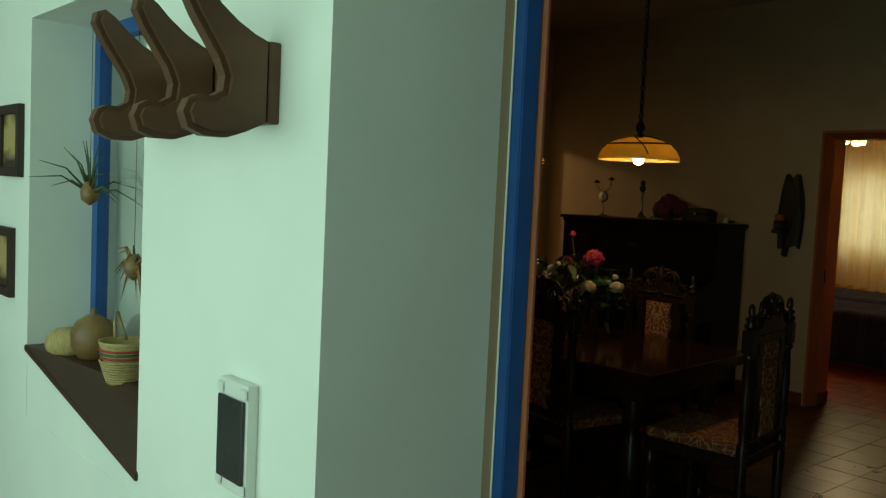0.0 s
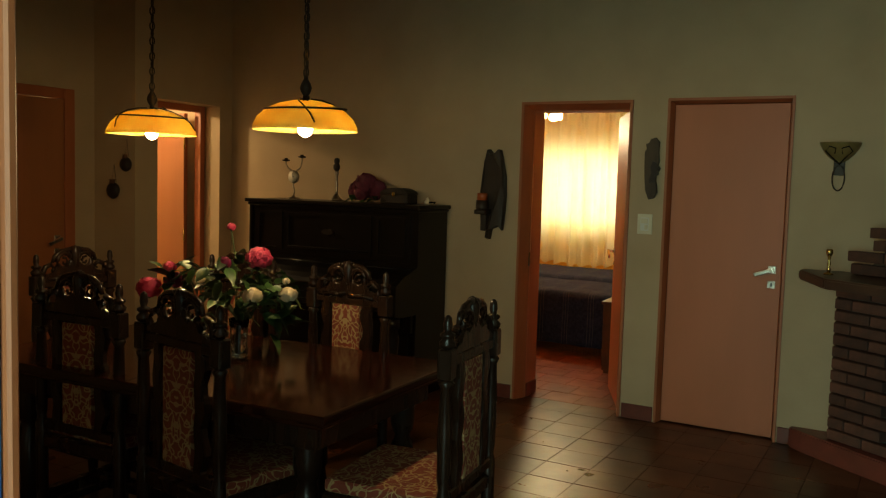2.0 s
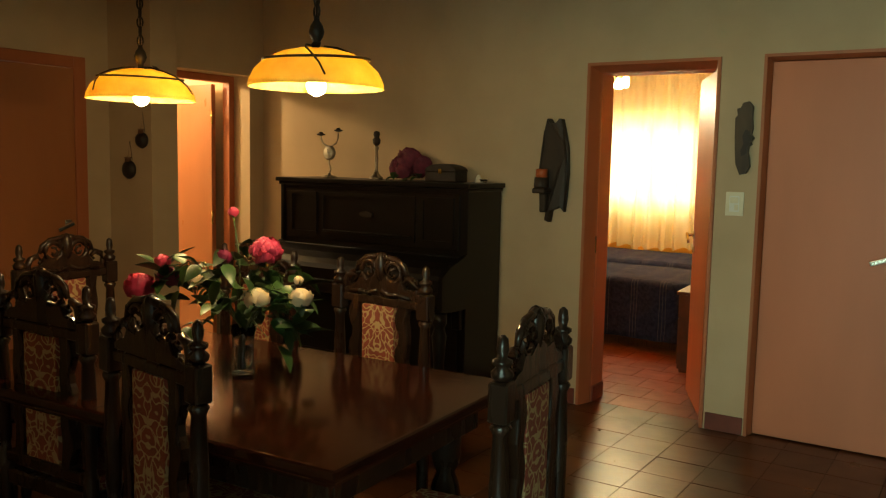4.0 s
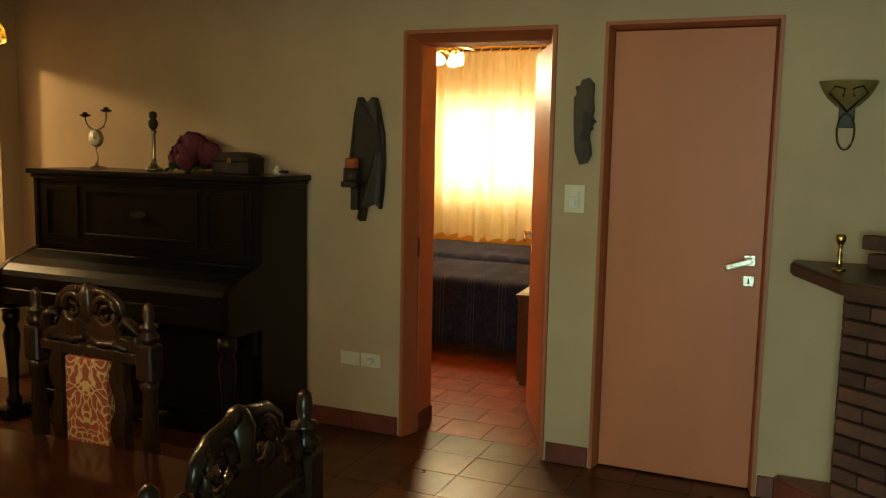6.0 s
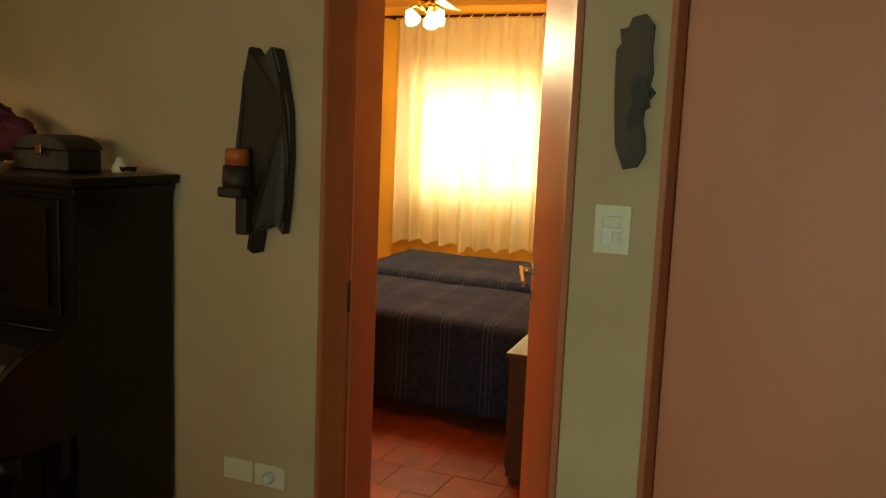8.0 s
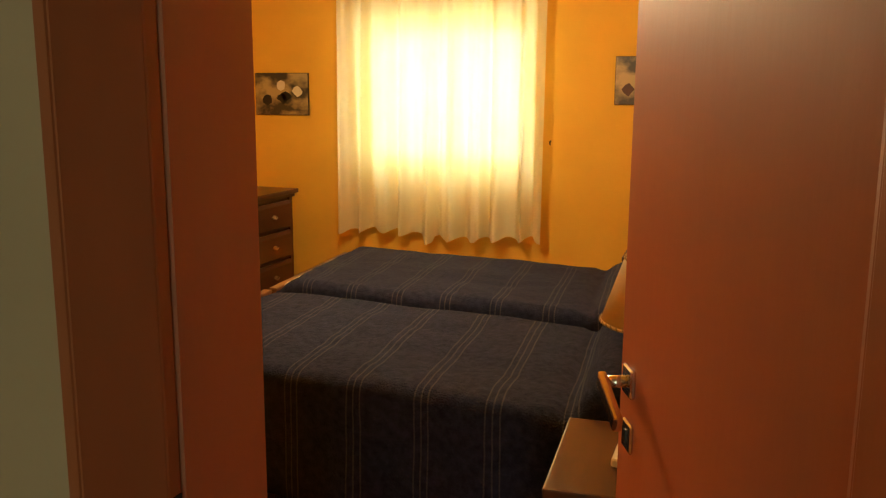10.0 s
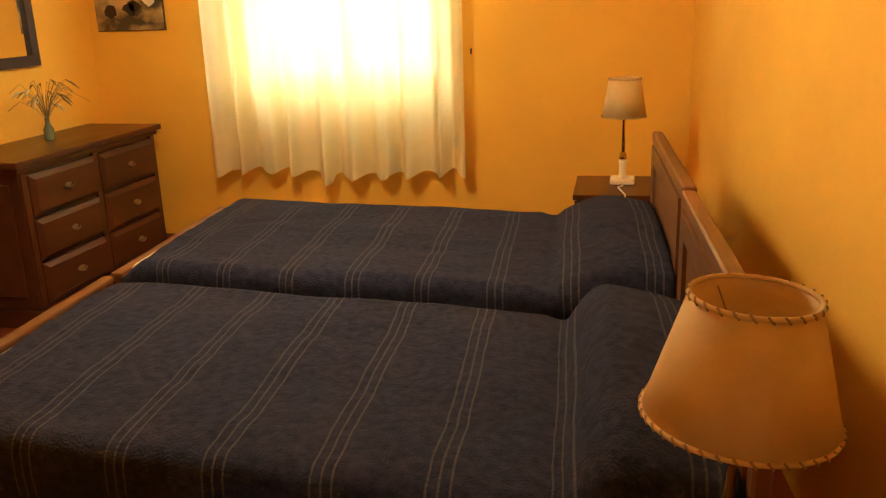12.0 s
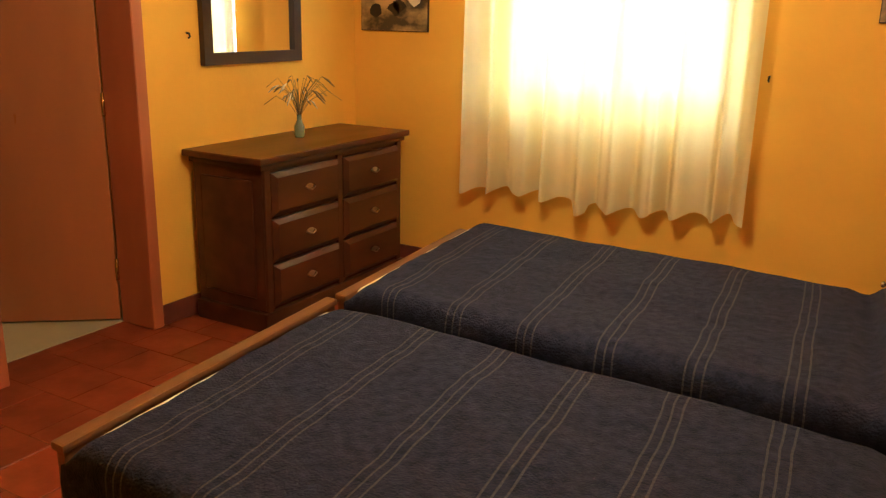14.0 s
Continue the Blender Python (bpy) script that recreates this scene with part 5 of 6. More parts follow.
def bed(m, length, width, seed, near_drop, label, cover, top):
    t = thing("single_bed", label, "bed", m, "pair of single beds")
    part("mattress", box(0.05, length - 0.01, 0.02, cover - 0.02, 0.30, top - 0.02, 0.03, 3), M_ivory, t)
    part("side_rail", box(0.03, length, 0.012, 0.035, 0.20, 0.34, 0.004), M_bedwood, t)
    part("side_rail", box(0.03, length, width - 0.035, width - 0.012, 0.20, 0.34, 0.004), M_bedwood, t)
    fb = part("footboard", box(-0.012, 0.018, 0.0, width, 0.10, 0.505, 0.008, 2), M_bedwood, t)
    part("cap_rail", box(-0.022, 0.024, -0.006, width + 0.006, 0.505, 0.525, 0.008, 2), M_bedwood, fb)
    for v in (0.025, width - 0.025):
        part("foot_leg", box(-0.014, 0.026, v - 0.025, v + 0.025, 0.0, 0.10, 0.004), M_bedwood, t)
        part("head_leg", box(length + 0.002, length + 0.036, v - 0.025, v + 0.025, 0.0, 0.89, 0.006), M_bedwood, t)
    hb = part("headboard", box(length + 0.006, length + 0.030, 0.05, width - 0.05, 0.35, 0.868, 0.004), M_bedwood, t)
    part("top_rail", box(length - 0.002, length + 0.040, 0.0, width, 0.868, 0.912, 0.014, 3), M_bedwood, hb)
    part("panel_frame", moved(wall_boxes("y", length - 0.006, length + 0.0055, 0.05, width - 0.05, 0.40, 0.865, [(0.13, width - 0.13, 0.47, 0.80)]), Matrix()), M_bedwood, hb)
    part("pillow", box(length - 0.27, length - 0.06, 0.25, width - 0.25, top - 0.05, top + 0.03, 0.03, 3), M_ivory, t)
    bl = part("blanket", blanket_bm(length - 0.008, cover, top, near_drop, 0.40, seed, *((1.66, 0.172) if near_drop < 0.3 else (1.60, 0.125))), M_blanket, t, "dark brown-grey striped wool blanket")
    sol = bl.modifiers.new("thickness", "SOLIDIFY")
    sol.thickness, sol.offset = 0.008, 1
    skew = Matrix(((1, -0.152, 0, 0), (0, 0.988, 0, 0), (0, 0, 1, 0), (0, 0, 0, 1)))   # the pair stands askew, in line with the slanting wall
    if near_drop < 0.3:
        bm = None
        rnd = random.Random(seed)
        b = bmesh.new()
        for k in range(230):
            u = 0.02 + (length - 0.06) * k / 230
            off = -0.012 - (0.012 * math.sin(u * 13 + seed) + 0.008 * math.sin(u * 29)) * 1.1
            dx = rnd.uniform(-0.006, 0.006)
            z0, z1 = near_drop + 0.004, near_drop - rnd.uniform(0.05, 0.075)
            q = [b.verts.new((u - 0.0018, off, z0)), b.verts.new((u + 0.0018, off - 0.003, z0)), b.verts.new((u + 0.001 + dx, off - 0.002, z1)), b.verts.new((u - 0.001 + dx, off + 0.001, z1))]
            b.faces.new(q)
            q2 = [b.verts.new((u, off - 0.003, z0)), b.verts.new((u, off + 0.002, z0)), b.verts.new((u + dx, off + 0.002, z1)), b.verts.new((u + dx, off - 0.003, z1))]
            b.faces.new(q2)
        tagged(part("fringe", b, M_blanket, t, "knotted wool fringe"), kind="stuff")
    for o in t.children_recursive:
        o.data.transform(skew)
    return t


BTURN = -3.8
bu = Vector((math.cos(radians(BTURN)), math.sin(radians(BTURN)), 0))
bv = Vector((-math.sin(radians(BTURN)), math.cos(radians(BTURN)), 0))
B1 = Vector((-1.865, 1.82, 0))
bed(pose(B1.x, B1.y, 0, 0, 0, BTURN), 1.97, 1.08, 3, 0.09, "single bed made up with a dark striped wool blanket", 1.00, 0.548)
B2 = B1 + bv * 1.112 - bu * 0.162
bed(pose(B2.x, B2.y, 0, 0, 0, BTURN), 1.97, 1.0, 9, 0.36, "dark striped wool blanket on a single bed beside its twin", 1.0, 0.572)


# ---- night tables and lamps ----
def night_table(m, w, d, h, label):
    """Front faces -x; w along y, d along x."""
    t = thing("night_table", label, "night table", m, "night tables beside the beds")
    part("top", box(-0.018, d, -0.015, w + 0.015, h - 0.024, h, 0.006, 2), M_dresser, t)
    part("side", box(0, d - 0.005, 0.0, 0.02, 0.03, h - 0.024, 0.003), M_dresser, t)
    part("side", box(0, d - 0.005, w - 0.02, w, 0.03, h - 0.024, 0.003), M_dresser, t)
    part("back", box(d - 0.02, d - 0.005, 0.02, w - 0.02, 0.03, h - 0.024), M_dresser, t)
    part("plinth", box(0.01, d - 0.02, 0.02, w - 0.02, 0.0, 0.05, 0.003), M_dresser, t)
    dr = part("drawer", box(-0.012, 0.02, 0.024, w - 0.024, h - 0.19, h - 0.035, 0.006, 2), M_dresser, t)
    part("knob", moved(lathe([(0.006, 0), (0.006, 0.012), (0.013, 0.018), (0.010, 0.026), (0.002, 0.028)], 14), pose(-0.012, w / 2, h - 0.11, 0, -90, 0)), M_chrome, dr, "small metal knob")
    dr = part("cupboard_door", box(-0.012, 0.02, 0.024, w - 0.024, 0.06, h - 0.20, 0.006, 2), M_dresser, t)
    part("knob", moved(lathe([(0.006, 0), (0.006, 0.012), (0.013, 0.018), (0.010, 0.026), (0.002, 0.028)], 14), pose(-0.012, w - 0.06, h - 0.30, 0, -90, 0)), M_chrome, dr, "small metal knob")
    return t


night_table(pose(-0.150, 1.17, 0, 0, 0, 4), 0.43, 0.40, 0.585, "dark wooden night table beside the bed, near the door")
night_table(pose(-0.385, 4.02, 0, 0, 0, 2), 0.39, 0.40, 0.600, "dark wooden night table under the window wall")


def table_lamp(m, r0, r1, z0, z1, label):
    t = thing("table_lamp", label, "table lamp", m, "bedside lamps")
    part("base", box(-0.055, 0.055, -0.055, 0.055, 0, 0.022, 0.004), M_ivory, t, "square pale marble base")
    part("column", lathe([(0.020, 0.022), (0.020, 0.03), (0.015, 0.04), (0.016, 0.09), (0.020, 0.097), (0.014, 0.105)], 18), M_ivory, t)
    part("knop", lathe([(0.010, 0.105), (0.020, 0.113), (0.013, 0.122), (0.017, 0.132), (0.008, 0.142)], 18), M_brass, t)
    part("stem", lathe([(0.0075, 0.142), (0.0065, z0 - 0.01), (0.0065, z0 + 0.05)], 12), M_brass, t)
    part("bulb_holder", lathe([(0.014, z0 + 0.02), (0.016, z0 + 0.03), (0.016, z0 + 0.07), (0.010, z0 + 0.075)], 14), M_ivory, t)
    part("bulb", lathe([(0.012, z0 + 0.075), (0.026, z0 + 0.10), (0.022, z0 + 0.122), (0.004, z0 + 0.13)], 16), M_whiteplastic, t)
    sh = part("shade", shell([(r0, z0), (r0 + (r1 - r0) * 0.5, (z0 + z1) / 2), (r1, z1)], 36, 0.0025), M_parch, t, "parchment shade with laced rims")
    for r, z in ((r0, z0), (r1, z1)):
        part("rim", tube([(r * math.cos(a), r * math.sin(a), z) for a in np.linspace(0, 6.2832, 41)[:-1]], 0.0035, 6, closed=True), M_parch, sh)
        n = int(6.2832 * r / 0.018)
        stitch = to_mesh("stitch", tube([(-0.004, 0.002, -0.004), (0, 0.003, 0), (0.004, 0.002, 0.004)], 0.0018, 5), M_dry)
        for k in range(n):
            a = 6.2832 * k / n
            o = new("stitch", stitch)
            o.parent = sh
            o.matrix_basis = pose(r * math.cos(a), r * math.sin(a), z, 0, 0, math.degrees(a) - 90)
    for k in range(3):
        a = k * 2.094
        part("spider_wire", tube([(0.008 * math.cos(a), 0.008 * math.sin(a), z0 + 0.075), (r1 * 0.97 * math.cos(a), r1 * 0.97 * math.sin(a), z1 - 0.012)], 0.0012, 5), M_dry, sh)
    part("seam", box(-0.004, 0.004, -0.0005, 0.0005, 0, 0.001), M_parch, sh, "", pose(0, r0 - 0.02, z0 + 0.01))
    return t


table_lamp(pose(0.018, 1.37, 0.586, 0, 3, 0), 0.119, 0.076, 0.356, 0.512, "bedside lamp with a parchment shade and marble foot, unlit")
table_lamp(pose(-0.20, 4.28, 0.601), 0.098, 0.070, 0.305, 0.470, "bedside lamp with a parchment shade and brass stem, unlit")
c = thing("lamp_cord", "white electric cord of the bedside lamp", "cord")
part("cable", tube([(-0.20, 4.225, 0.612), (-0.195, 4.19, 0.606), (-0.215, 4.15, 0.606), (-0.20, 4.09, 0.606), (-0.18, 4.02, 0.604), (-0.178, 3.998, 0.598), (-0.178, 3.994, 0.50)], 0.0035, 6), M_whiteplastic, c)


# ---- chest of drawers, with what stands on it and hangs round it ----
def dresser():
    x1, x0 = -2.815, -3.255            # front and back
    y0, y1, h = 3.535, 4.70, 0.805
    t = thing("chest_of_drawers", "dark wooden chest with six drawers against the orange wall", "chest of drawers")
    part("body", box(x0, x1 - 0.03, y0 + 0.035, y1 - 0.035, 0.09, h - 0.055, 0.003), M_dresser, t)
    part("plinth", box(x0, x1 - 0.008, y0 + 0.012, y1 - 0.012, 0.0, 0.09, 0.008, 2), M_dresser, t)
    part("top", box(x0 - 0.02, x1 + 0.012, y0 - 0.012, y1 + 0.012, h - 0.030, h, 0.009, 3), M_dresser, t)
    part("top_moulding", box(x0, x1 - 0.006, y0 + 0.010, y1 - 0.010, h - 0.056, h - 0.0305, 0.008, 2), M_dresser, t)
    side = part("side_panel", box(x0 + 0.05, x1 - 0.08, y0 + 0.027, y0 + 0.0345, 0.15, h - 0.11, 0.006), M_dresser, t)
    for ya in (y0 + 0.035, (y0 + y1) / 2 - 0.02, y1 - 0.075):
        part("stile", box(x1 - 0.030, x1 - 0.014, ya, ya + 0.04, 0.09, h - 0.057, 0.003), M_dresser, t)
    rows = 3
    z0, z1 = 0.105, h - 0.068
    dz = (z1 - z0) / rows
    for k in range(rows):
        for ya, yb in ((y0 + 0.078, (y0 + y1) / 2 - 0.023), ((y0 + y1) / 2 + 0.023, y1 - 0.078)):
            za, zb = z0 + k * dz + 0.008, z0 + (k + 1) * dz - 0.008
            bm = bmesh.new()
            a = [bm.verts.new(p) for p in ((x1 - 0.029, ya, za), (x1 - 0.029, yb, za), (x1 - 0.029, yb, zb), (x1 - 0.029, ya, zb))]
            mid = [bm.verts.new(p) for p in ((x1 - 0.012, ya, za), (x1 - 0.012, yb, za), (x1 - 0.012, yb, zb), (x1 - 0.012, ya, zb))]
            i = 0.022
            b = [bm.verts.new(p) for p in ((x1 + 0.006, ya + i, za + i), (x1 + 0.006, yb - i, za + i), (x1 + 0.006, yb - i, zb - i), (x1 + 0.006, ya + i, zb - i))]
            bm.faces.new(b)
            bm.faces.new(a[::-1])
            for p, q in ((a, mid), (mid, b)):
                for n in range(4):
                    bm.faces.new((p[n], p[(n + 1) % 4], q[(n + 1) % 4], q[n]))
            d = part("drawer", finish(bm), M_dresser, t)
            ym, zm = (ya + yb) / 2, (za + zb) / 2
            part("handle", tube([(x1 + 0.006, ym - 0.030, zm + 0.006), (x1 + 0.018, ym - 0.026, zm + 0.002), (x1 + 0.022, ym, zm - 0.008), (x1 + 0.018, ym + 0.026, zm + 0.002), (x1 + 0.006, ym + 0.030, zm + 0.006)], 0.004, 8), M_silver, d, "small metal bail handle")
            part("handle_plate", slab([(0.026 * math.cos(q) + 0.0, 0.013 * math.sin(q)) for q in np.linspace(0, 6.2832, 13)[:-1]], -0.0015, 0.0015, 0.0), M_silver, d, "", Matrix.Translation((x1 + 0.0075, ym, zm + 0.006)) @ pose(0, 0, 0, 0, 0, 90))
    v = thing("bud_vase", "small glass bottle with dry grasses on the chest", "vase", pose(-3.09, 4.133, 0.8055))
    part("bottle", lathe([(0.022, 0), (0.026, 0.01), (0.026, 0.055), (0.012, 0.085), (0.012, 0.110), (0.015, 0.114)], 18), M_greenglass, v)
    rnd = random.Random(21)
    for k in range(44):
        a, r, zt = rnd.uniform(0, 6.28), rnd.uniform(0.04, 0.23), rnd.uniform(0.17, 0.31)
        p = [(0, 0, 0.10), (0.25 * r * math.cos(a), 0.25 * r * math.sin(a), 0.10 + (zt - 0.1) * 0.6), (0.65 * r * math.cos(a), 0.65 * r * math.sin(a), zt), (r * math.cos(a), r * math.sin(a), zt - 0.25 * r)]
        part("dry_stalk", tube(p, 0.0013, 4), M_dry if k % 3 else M_stem, v)
        if k % 2:
            part("seed_head", tube([Vector(p[2]), (Vector(p[2]) + Vector(p[3])) / 2 + Vector((0, 0, 0.006)), Vector(p[3])], 0.004, 5, radii=[0.002, 0.006, 0.002]), M_dry if k % 4 == 1 else M_ivory, v)
    # mirror
    m = thing("wall_mirror", "rectangular mirror in a dark wooden frame on the wall", "mirror", pose(-3.298, 4.04, 1.165, 0, 0, 90))
    y = 0.345
    part("frame", wall_boxes("x", -0.030, 0.0, -y, y, 0.0, 0.95, [(-y + 0.055, y - 0.055, 0.055, 0.895)]), M_picframe, m)
    part("mirror_glass", box(-y + 0.05, y - 0.05, -0.012, -0.006, 0.05, 0.90), M_mirror, m, "clear mirror glass")
    for n, (xa, xb, za, zb, mat, lab) in enumerate(((-3.243, -2.803, 1.315, 1.618, M_photo, "framed dark sepia print on the orange wall"), (-0.615, -0.165, 1.416, 1.716, M_photo2, "framed pale sepia print on the orange wall"))):
        p = thing("picture", lab, "picture", pose((xa + xb) / 2, 4.898, za))
        wd = (xb - xa) / 2
        part("backing_board", box(-wd, wd, -0.014, 0, 0, zb - za, 0.002), M_picframe, p)
        pr = part("print", box(-wd + 0.004, wd - 0.004, -0.0165, -0.0143, 0.004, zb - za - 0.004), mat, p, "faded sepia landscape print")
        rnd = random.Random(30 + n)
        for k in range(5):
            cx, cz = rnd.uniform(-0.14, 0.14), rnd.uniform(0.08, 0.22)
            blob = [(cx + rnd.uniform(0.5, 1) * 0.055 * math.cos(a), cz + rnd.uniform(0.5, 1) * 0.045 * math.sin(a)) for a in np.linspace(0, 6.28, 9)[:-1]]
            part("printed_shape", slab(blob, -0.0172, -0.0166), M_ivory if k % 2 and n == 0 else (M_old if n == 0 else M_dresser), pr)
    k = thing("wall_hook", "small dark hook in the orange wall", "hook", pose(-1.021, 4.899, 1.163))
    part("hook_body", tube([(0, 0, 0.012), (0, -0.016, 0.010), (0, -0.022, -0.004), (0, -0.012, -0.010)], 0.005, 8), M_iron, k)
    k = thing("wall_hook", "small dark hook in the orange wall", "hook", pose(-3.298, 3.62, 1.30, 0, 0, 90))
    part("hook_body", tube([(0, 0, 0.012), (0, -0.016, 0.010), (0, -0.022, -0.004), (0, -0.012, -0.010)], 0.005, 8), M_iron, k)


dresser()


# ---- ceiling fan ----
def ceiling_fan():
    t = thing("ceiling_fan", "white-bladed brass ceiling fan with lit glass lamps", "ceiling fan", pose(FAN[0], FAN[1], 0))
    part("canopy", lathe([(0.06, BED_H - 0.001), (0.06, BED_H - 0.02), (0.02, BED_H - 0.05)], 20), M_brass, t)
    part("down_rod", lathe([(0.012, BED_H - 0.05), (0.012, 2.43)], 12), M_brass, t)
    part("motor", lathe([(0.03, 2.44), (0.09, 2.425), (0.10, 2.39), (0.10, 2.34), (0.07, 2.31), (0.04, 2.30)], 28), M_brass, t)
    hub = part("light_hub", lathe([(0.045, 2.30), (0.055, 2.285), (0.05, 2.25), (0.02, 2.235)], 20), M_brass, t)
    for k in range(4):
        a = 8 + 90 * k
        b = part("blade", moved(box(0.16, 0.62, -0.055, 0.055, 2.345, 2.353, 0.003), pose(0, 0, 0, 0, 0, a) @ Matrix.Translation((0, 0, 2.35)) @ pose(0, 0, 0, 10, 0, 0) @ Matrix.Translation((0, 0, -2.35))), M_fanwhite, t, "cream painted blade")
        part("blade_iron", moved(box(0.085, 0.21, -0.014, 0.014, 2.337, 2.344, 0.002), pose(0, 0, 0, 0, 0, a)), M_brass, b)
    for k in range(3):
        a = radians(100 + 120 * k)
        ca, sa = math.cos(a), math.sin(a)
        arm = part("lamp_arm", tube([(0.03 * ca, 0.03 * sa, 2.265), (0.09 * ca, 0.09 * sa, 2.27), (0.12 * ca, 0.12 * sa, 2.245)], 0.009, 8), M_brass, hub)
        part("glass_shade", moved(lathe([(0.018, 0.0), (0.034, -0.03), (0.046, -0.065), (0.044, -0.085), (0.02, -0.098), (0.002, -0.10)], 20), Matrix.Translation((0.12 * ca, 0.12 * sa, 2.245)) @ Matrix.Rotation(radians(28), 4, Vector((-sa, ca, 0)))), M_fanbulb, t, "glowing frosted glass lamp shade")


ceiling_fan()


# ---- porch: niche and things on its wall ----
def porch():
    w = tagged(thing("window_niche", "blue framed porch window deep in its niche", "window"), kind="structure")
    yb = -5.06
    part("window_frame", wall_boxes("x", yb, yb + 0.05, NX0, NX1, NZL, NZ1, [(NX0 + 0.055, NX1 - 0.055, NZL + 0.055, NZ1 - 0.055)]), M_blue, w)
    part("pane", box(NX0 + 0.05, NX1 - 0.05, yb + 0.022, yb + 0.028, NZ0 + 0.05, NZ1 - 0.05), M_glass, w)
    part("shutter", box(NX0 + 0.002, NX1 - 0.002, yb + 0.10, yb + 0.14, NZ0 + 0.002, NZ1 - 0.002), M_white, w, "pale closed inner shutter")
    # sill that juts out and drops a little towards the door
    bm = prism([(NX0 - 0.012, ENTRY_OUT - 0.008), (NX1 + 0.012, ENTRY_OUT - 0.008), (NX1 - 0.002, yb - 0.002), (NX0 + 0.002, yb - 0.002)], NZ0 + 0.001, NZ0 + 0.026, 0.004)
    wedge = prism([(NX0 + 0.001, ENTRY_OUT + 0.002), (NX1 - 0.001, ENTRY_OUT + 0.002), (NX1 - 0.001, yb - 0.002), (NX0 + 0.001, yb - 0.002)], NZL - 0.002, NZ0)

    def fall(x, y):
        back = (y - ENTRY_OUT) / (yb - ENTRY_OUT)
        return (0.19 - 0.14 * back) * (x - NX0) / (NX1 - NX0)

    for v in bm.verts:
        v.co.z -= fall(v.co.x, v.co.y)
    for v in wedge.verts:
        if v.co.z > NZL + 0.01:
            v.co.z -= fall(v.co.x, v.co.y)
    part("window_sill", bm, M_sillwood, w, "dark stained wooden sill sloping towards the door")
    part("sill_masonry", wedge, M_white, w)
    g = thing("gourd", "dried yellow-green gourd on the sill", "gourd", pose(-0.745, -5.195, NZ0 + 0.082 - fall(-0.745, -5.195), 0, 82, 38))
    part("gourd_body", lathe([(0.002, -0.09), (0.035, -0.08), (0.055, -0.045), (0.058, 0.0), (0.045, 0.045), (0.024, 0.075), (0.012, 0.10), (0.003, 0.11)], 20), M_basket, g)
    g = thing("gourd", "large round brown gourd on the sill", "gourd", pose(-0.665, -5.14, NZ0 + 0.026 + 0.084 - fall(-0.665, -5.14)))
    part("gourd_body", lathe([(0.002, -0.085), (0.05, -0.076), (0.076, -0.03), (0.079, 0.018), (0.06, 0.06), (0.026, 0.08), (0.010, 0.088), (0.008, 0.108)], 24), M_gourd, g)
    b = thing("straw_basket", "small woven straw basket with red stripes on the sill", "basket", pose(-0.36, -5.145, NZ0 + 0.030 - fall(-0.36, -5.145)))
    part("weave", shell([(0.052, 0.0), (0.058, 0.03), (0.068, 0.08), (0.080, 0.14), (0.084, 0.150)], 24, 0.006), M_basket, b)
    part("basket_floor", lathe([(0.05, 0.002), (0.05, 0.008)], 20), M_basket, b)
    for z, r, mt in ((0.095, 0.0725, M_basketred), (0.108, 0.0752, M_stem), (0.121, 0.0778, M_basketred)):
        part("stripe", tube([(r * math.cos(a), r * math.sin(a), z) for a in np.linspace(0, 6.2832, 33)[:-1]], 0.0045, 6, closed=True), mt, b, "dyed woven stripe")
    for k in range(9):
        r = 0.054 + 0.0028 * k
        part("coil", tube([(r * math.cos(a), r * math.sin(a), 0.012 + 0.0088 * k) for a in np.linspace(0, 6.2832, 29)[:-1]], 0.0042, 5, closed=True), M_basket, b)
    part("handle", tube([(-0.08, 0, 0.14), (-0.09, 0, 0.20), (-0.06, 0, 0.235), (-0.03, 0, 0.20), (-0.035, 0.02, 0.145)], 0.006, 7), M_basket, b)
    pl = thing("air_plant", "spiky air plant hung in the window niche", "plant", pose(-0.70, -5.15, 1.415))
    rnd = random.Random(2)
    part("root_ball", lathe([(0.004, -0.05), (0.03, -0.03), (0.034, 0.0), (0.02, 0.03), (0.003, 0.04)], 14), M_gourd, pl)
    for k in range(18):
        a, e = rnd.uniform(0, 6.28), rnd.uniform(-0.2, 1.0)
        d = Vector((math.cos(a) * math.cos(e), 0.4 * math.sin(a) * math.cos(e), math.sin(e)))
        d = (d + Vector((0.35, 0, 0.1))).normalized()
        part("blade_leaf", tube([d * 0.02, d * 0.10 + Vector((0, 0, 0.022)), d * 0.21 - Vector((0, 0, 0.02))], 0.003, 5, radii=[0.005, 0.003, 0.001]), M_stem, pl)
    part("hanging_thread", tube([(0, 0, 0.035), (0, 0, NZ1 - 1.415)], 0.001, 4), M_iron, pl)
    p2 = thing("air_plant", "drooping dry air plant hung before the niche window", "plant", pose(-0.33, -5.13, 1.18))
    part("root_ball", lathe([(0.004, -0.05), (0.028, -0.03), (0.036, 0.0), (0.02, 0.03), (0.003, 0.04)], 14), M_gourd, p2)
    for k in range(22):
        a, e = rnd.uniform(0, 6.28), rnd.uniform(-0.9, 0.7)
        d = Vector((math.cos(a) * math.cos(e), 0.25 * math.sin(a) * math.cos(e), math.sin(e)))
        part("blade_leaf", tube([d * 0.02, d * 0.08 + Vector((0, 0, 0.012)), d * 0.15 - Vector((0, 0, 0.035))], 0.003, 5, radii=[0.006, 0.004, 0.001]), M_gourd if k % 3 else M_stem, p2)
    part("hanging_thread", tube([(0, 0, 0.035), (0, 0, NZ1 - 1.18)], 0.001, 4), M_iron, p2)
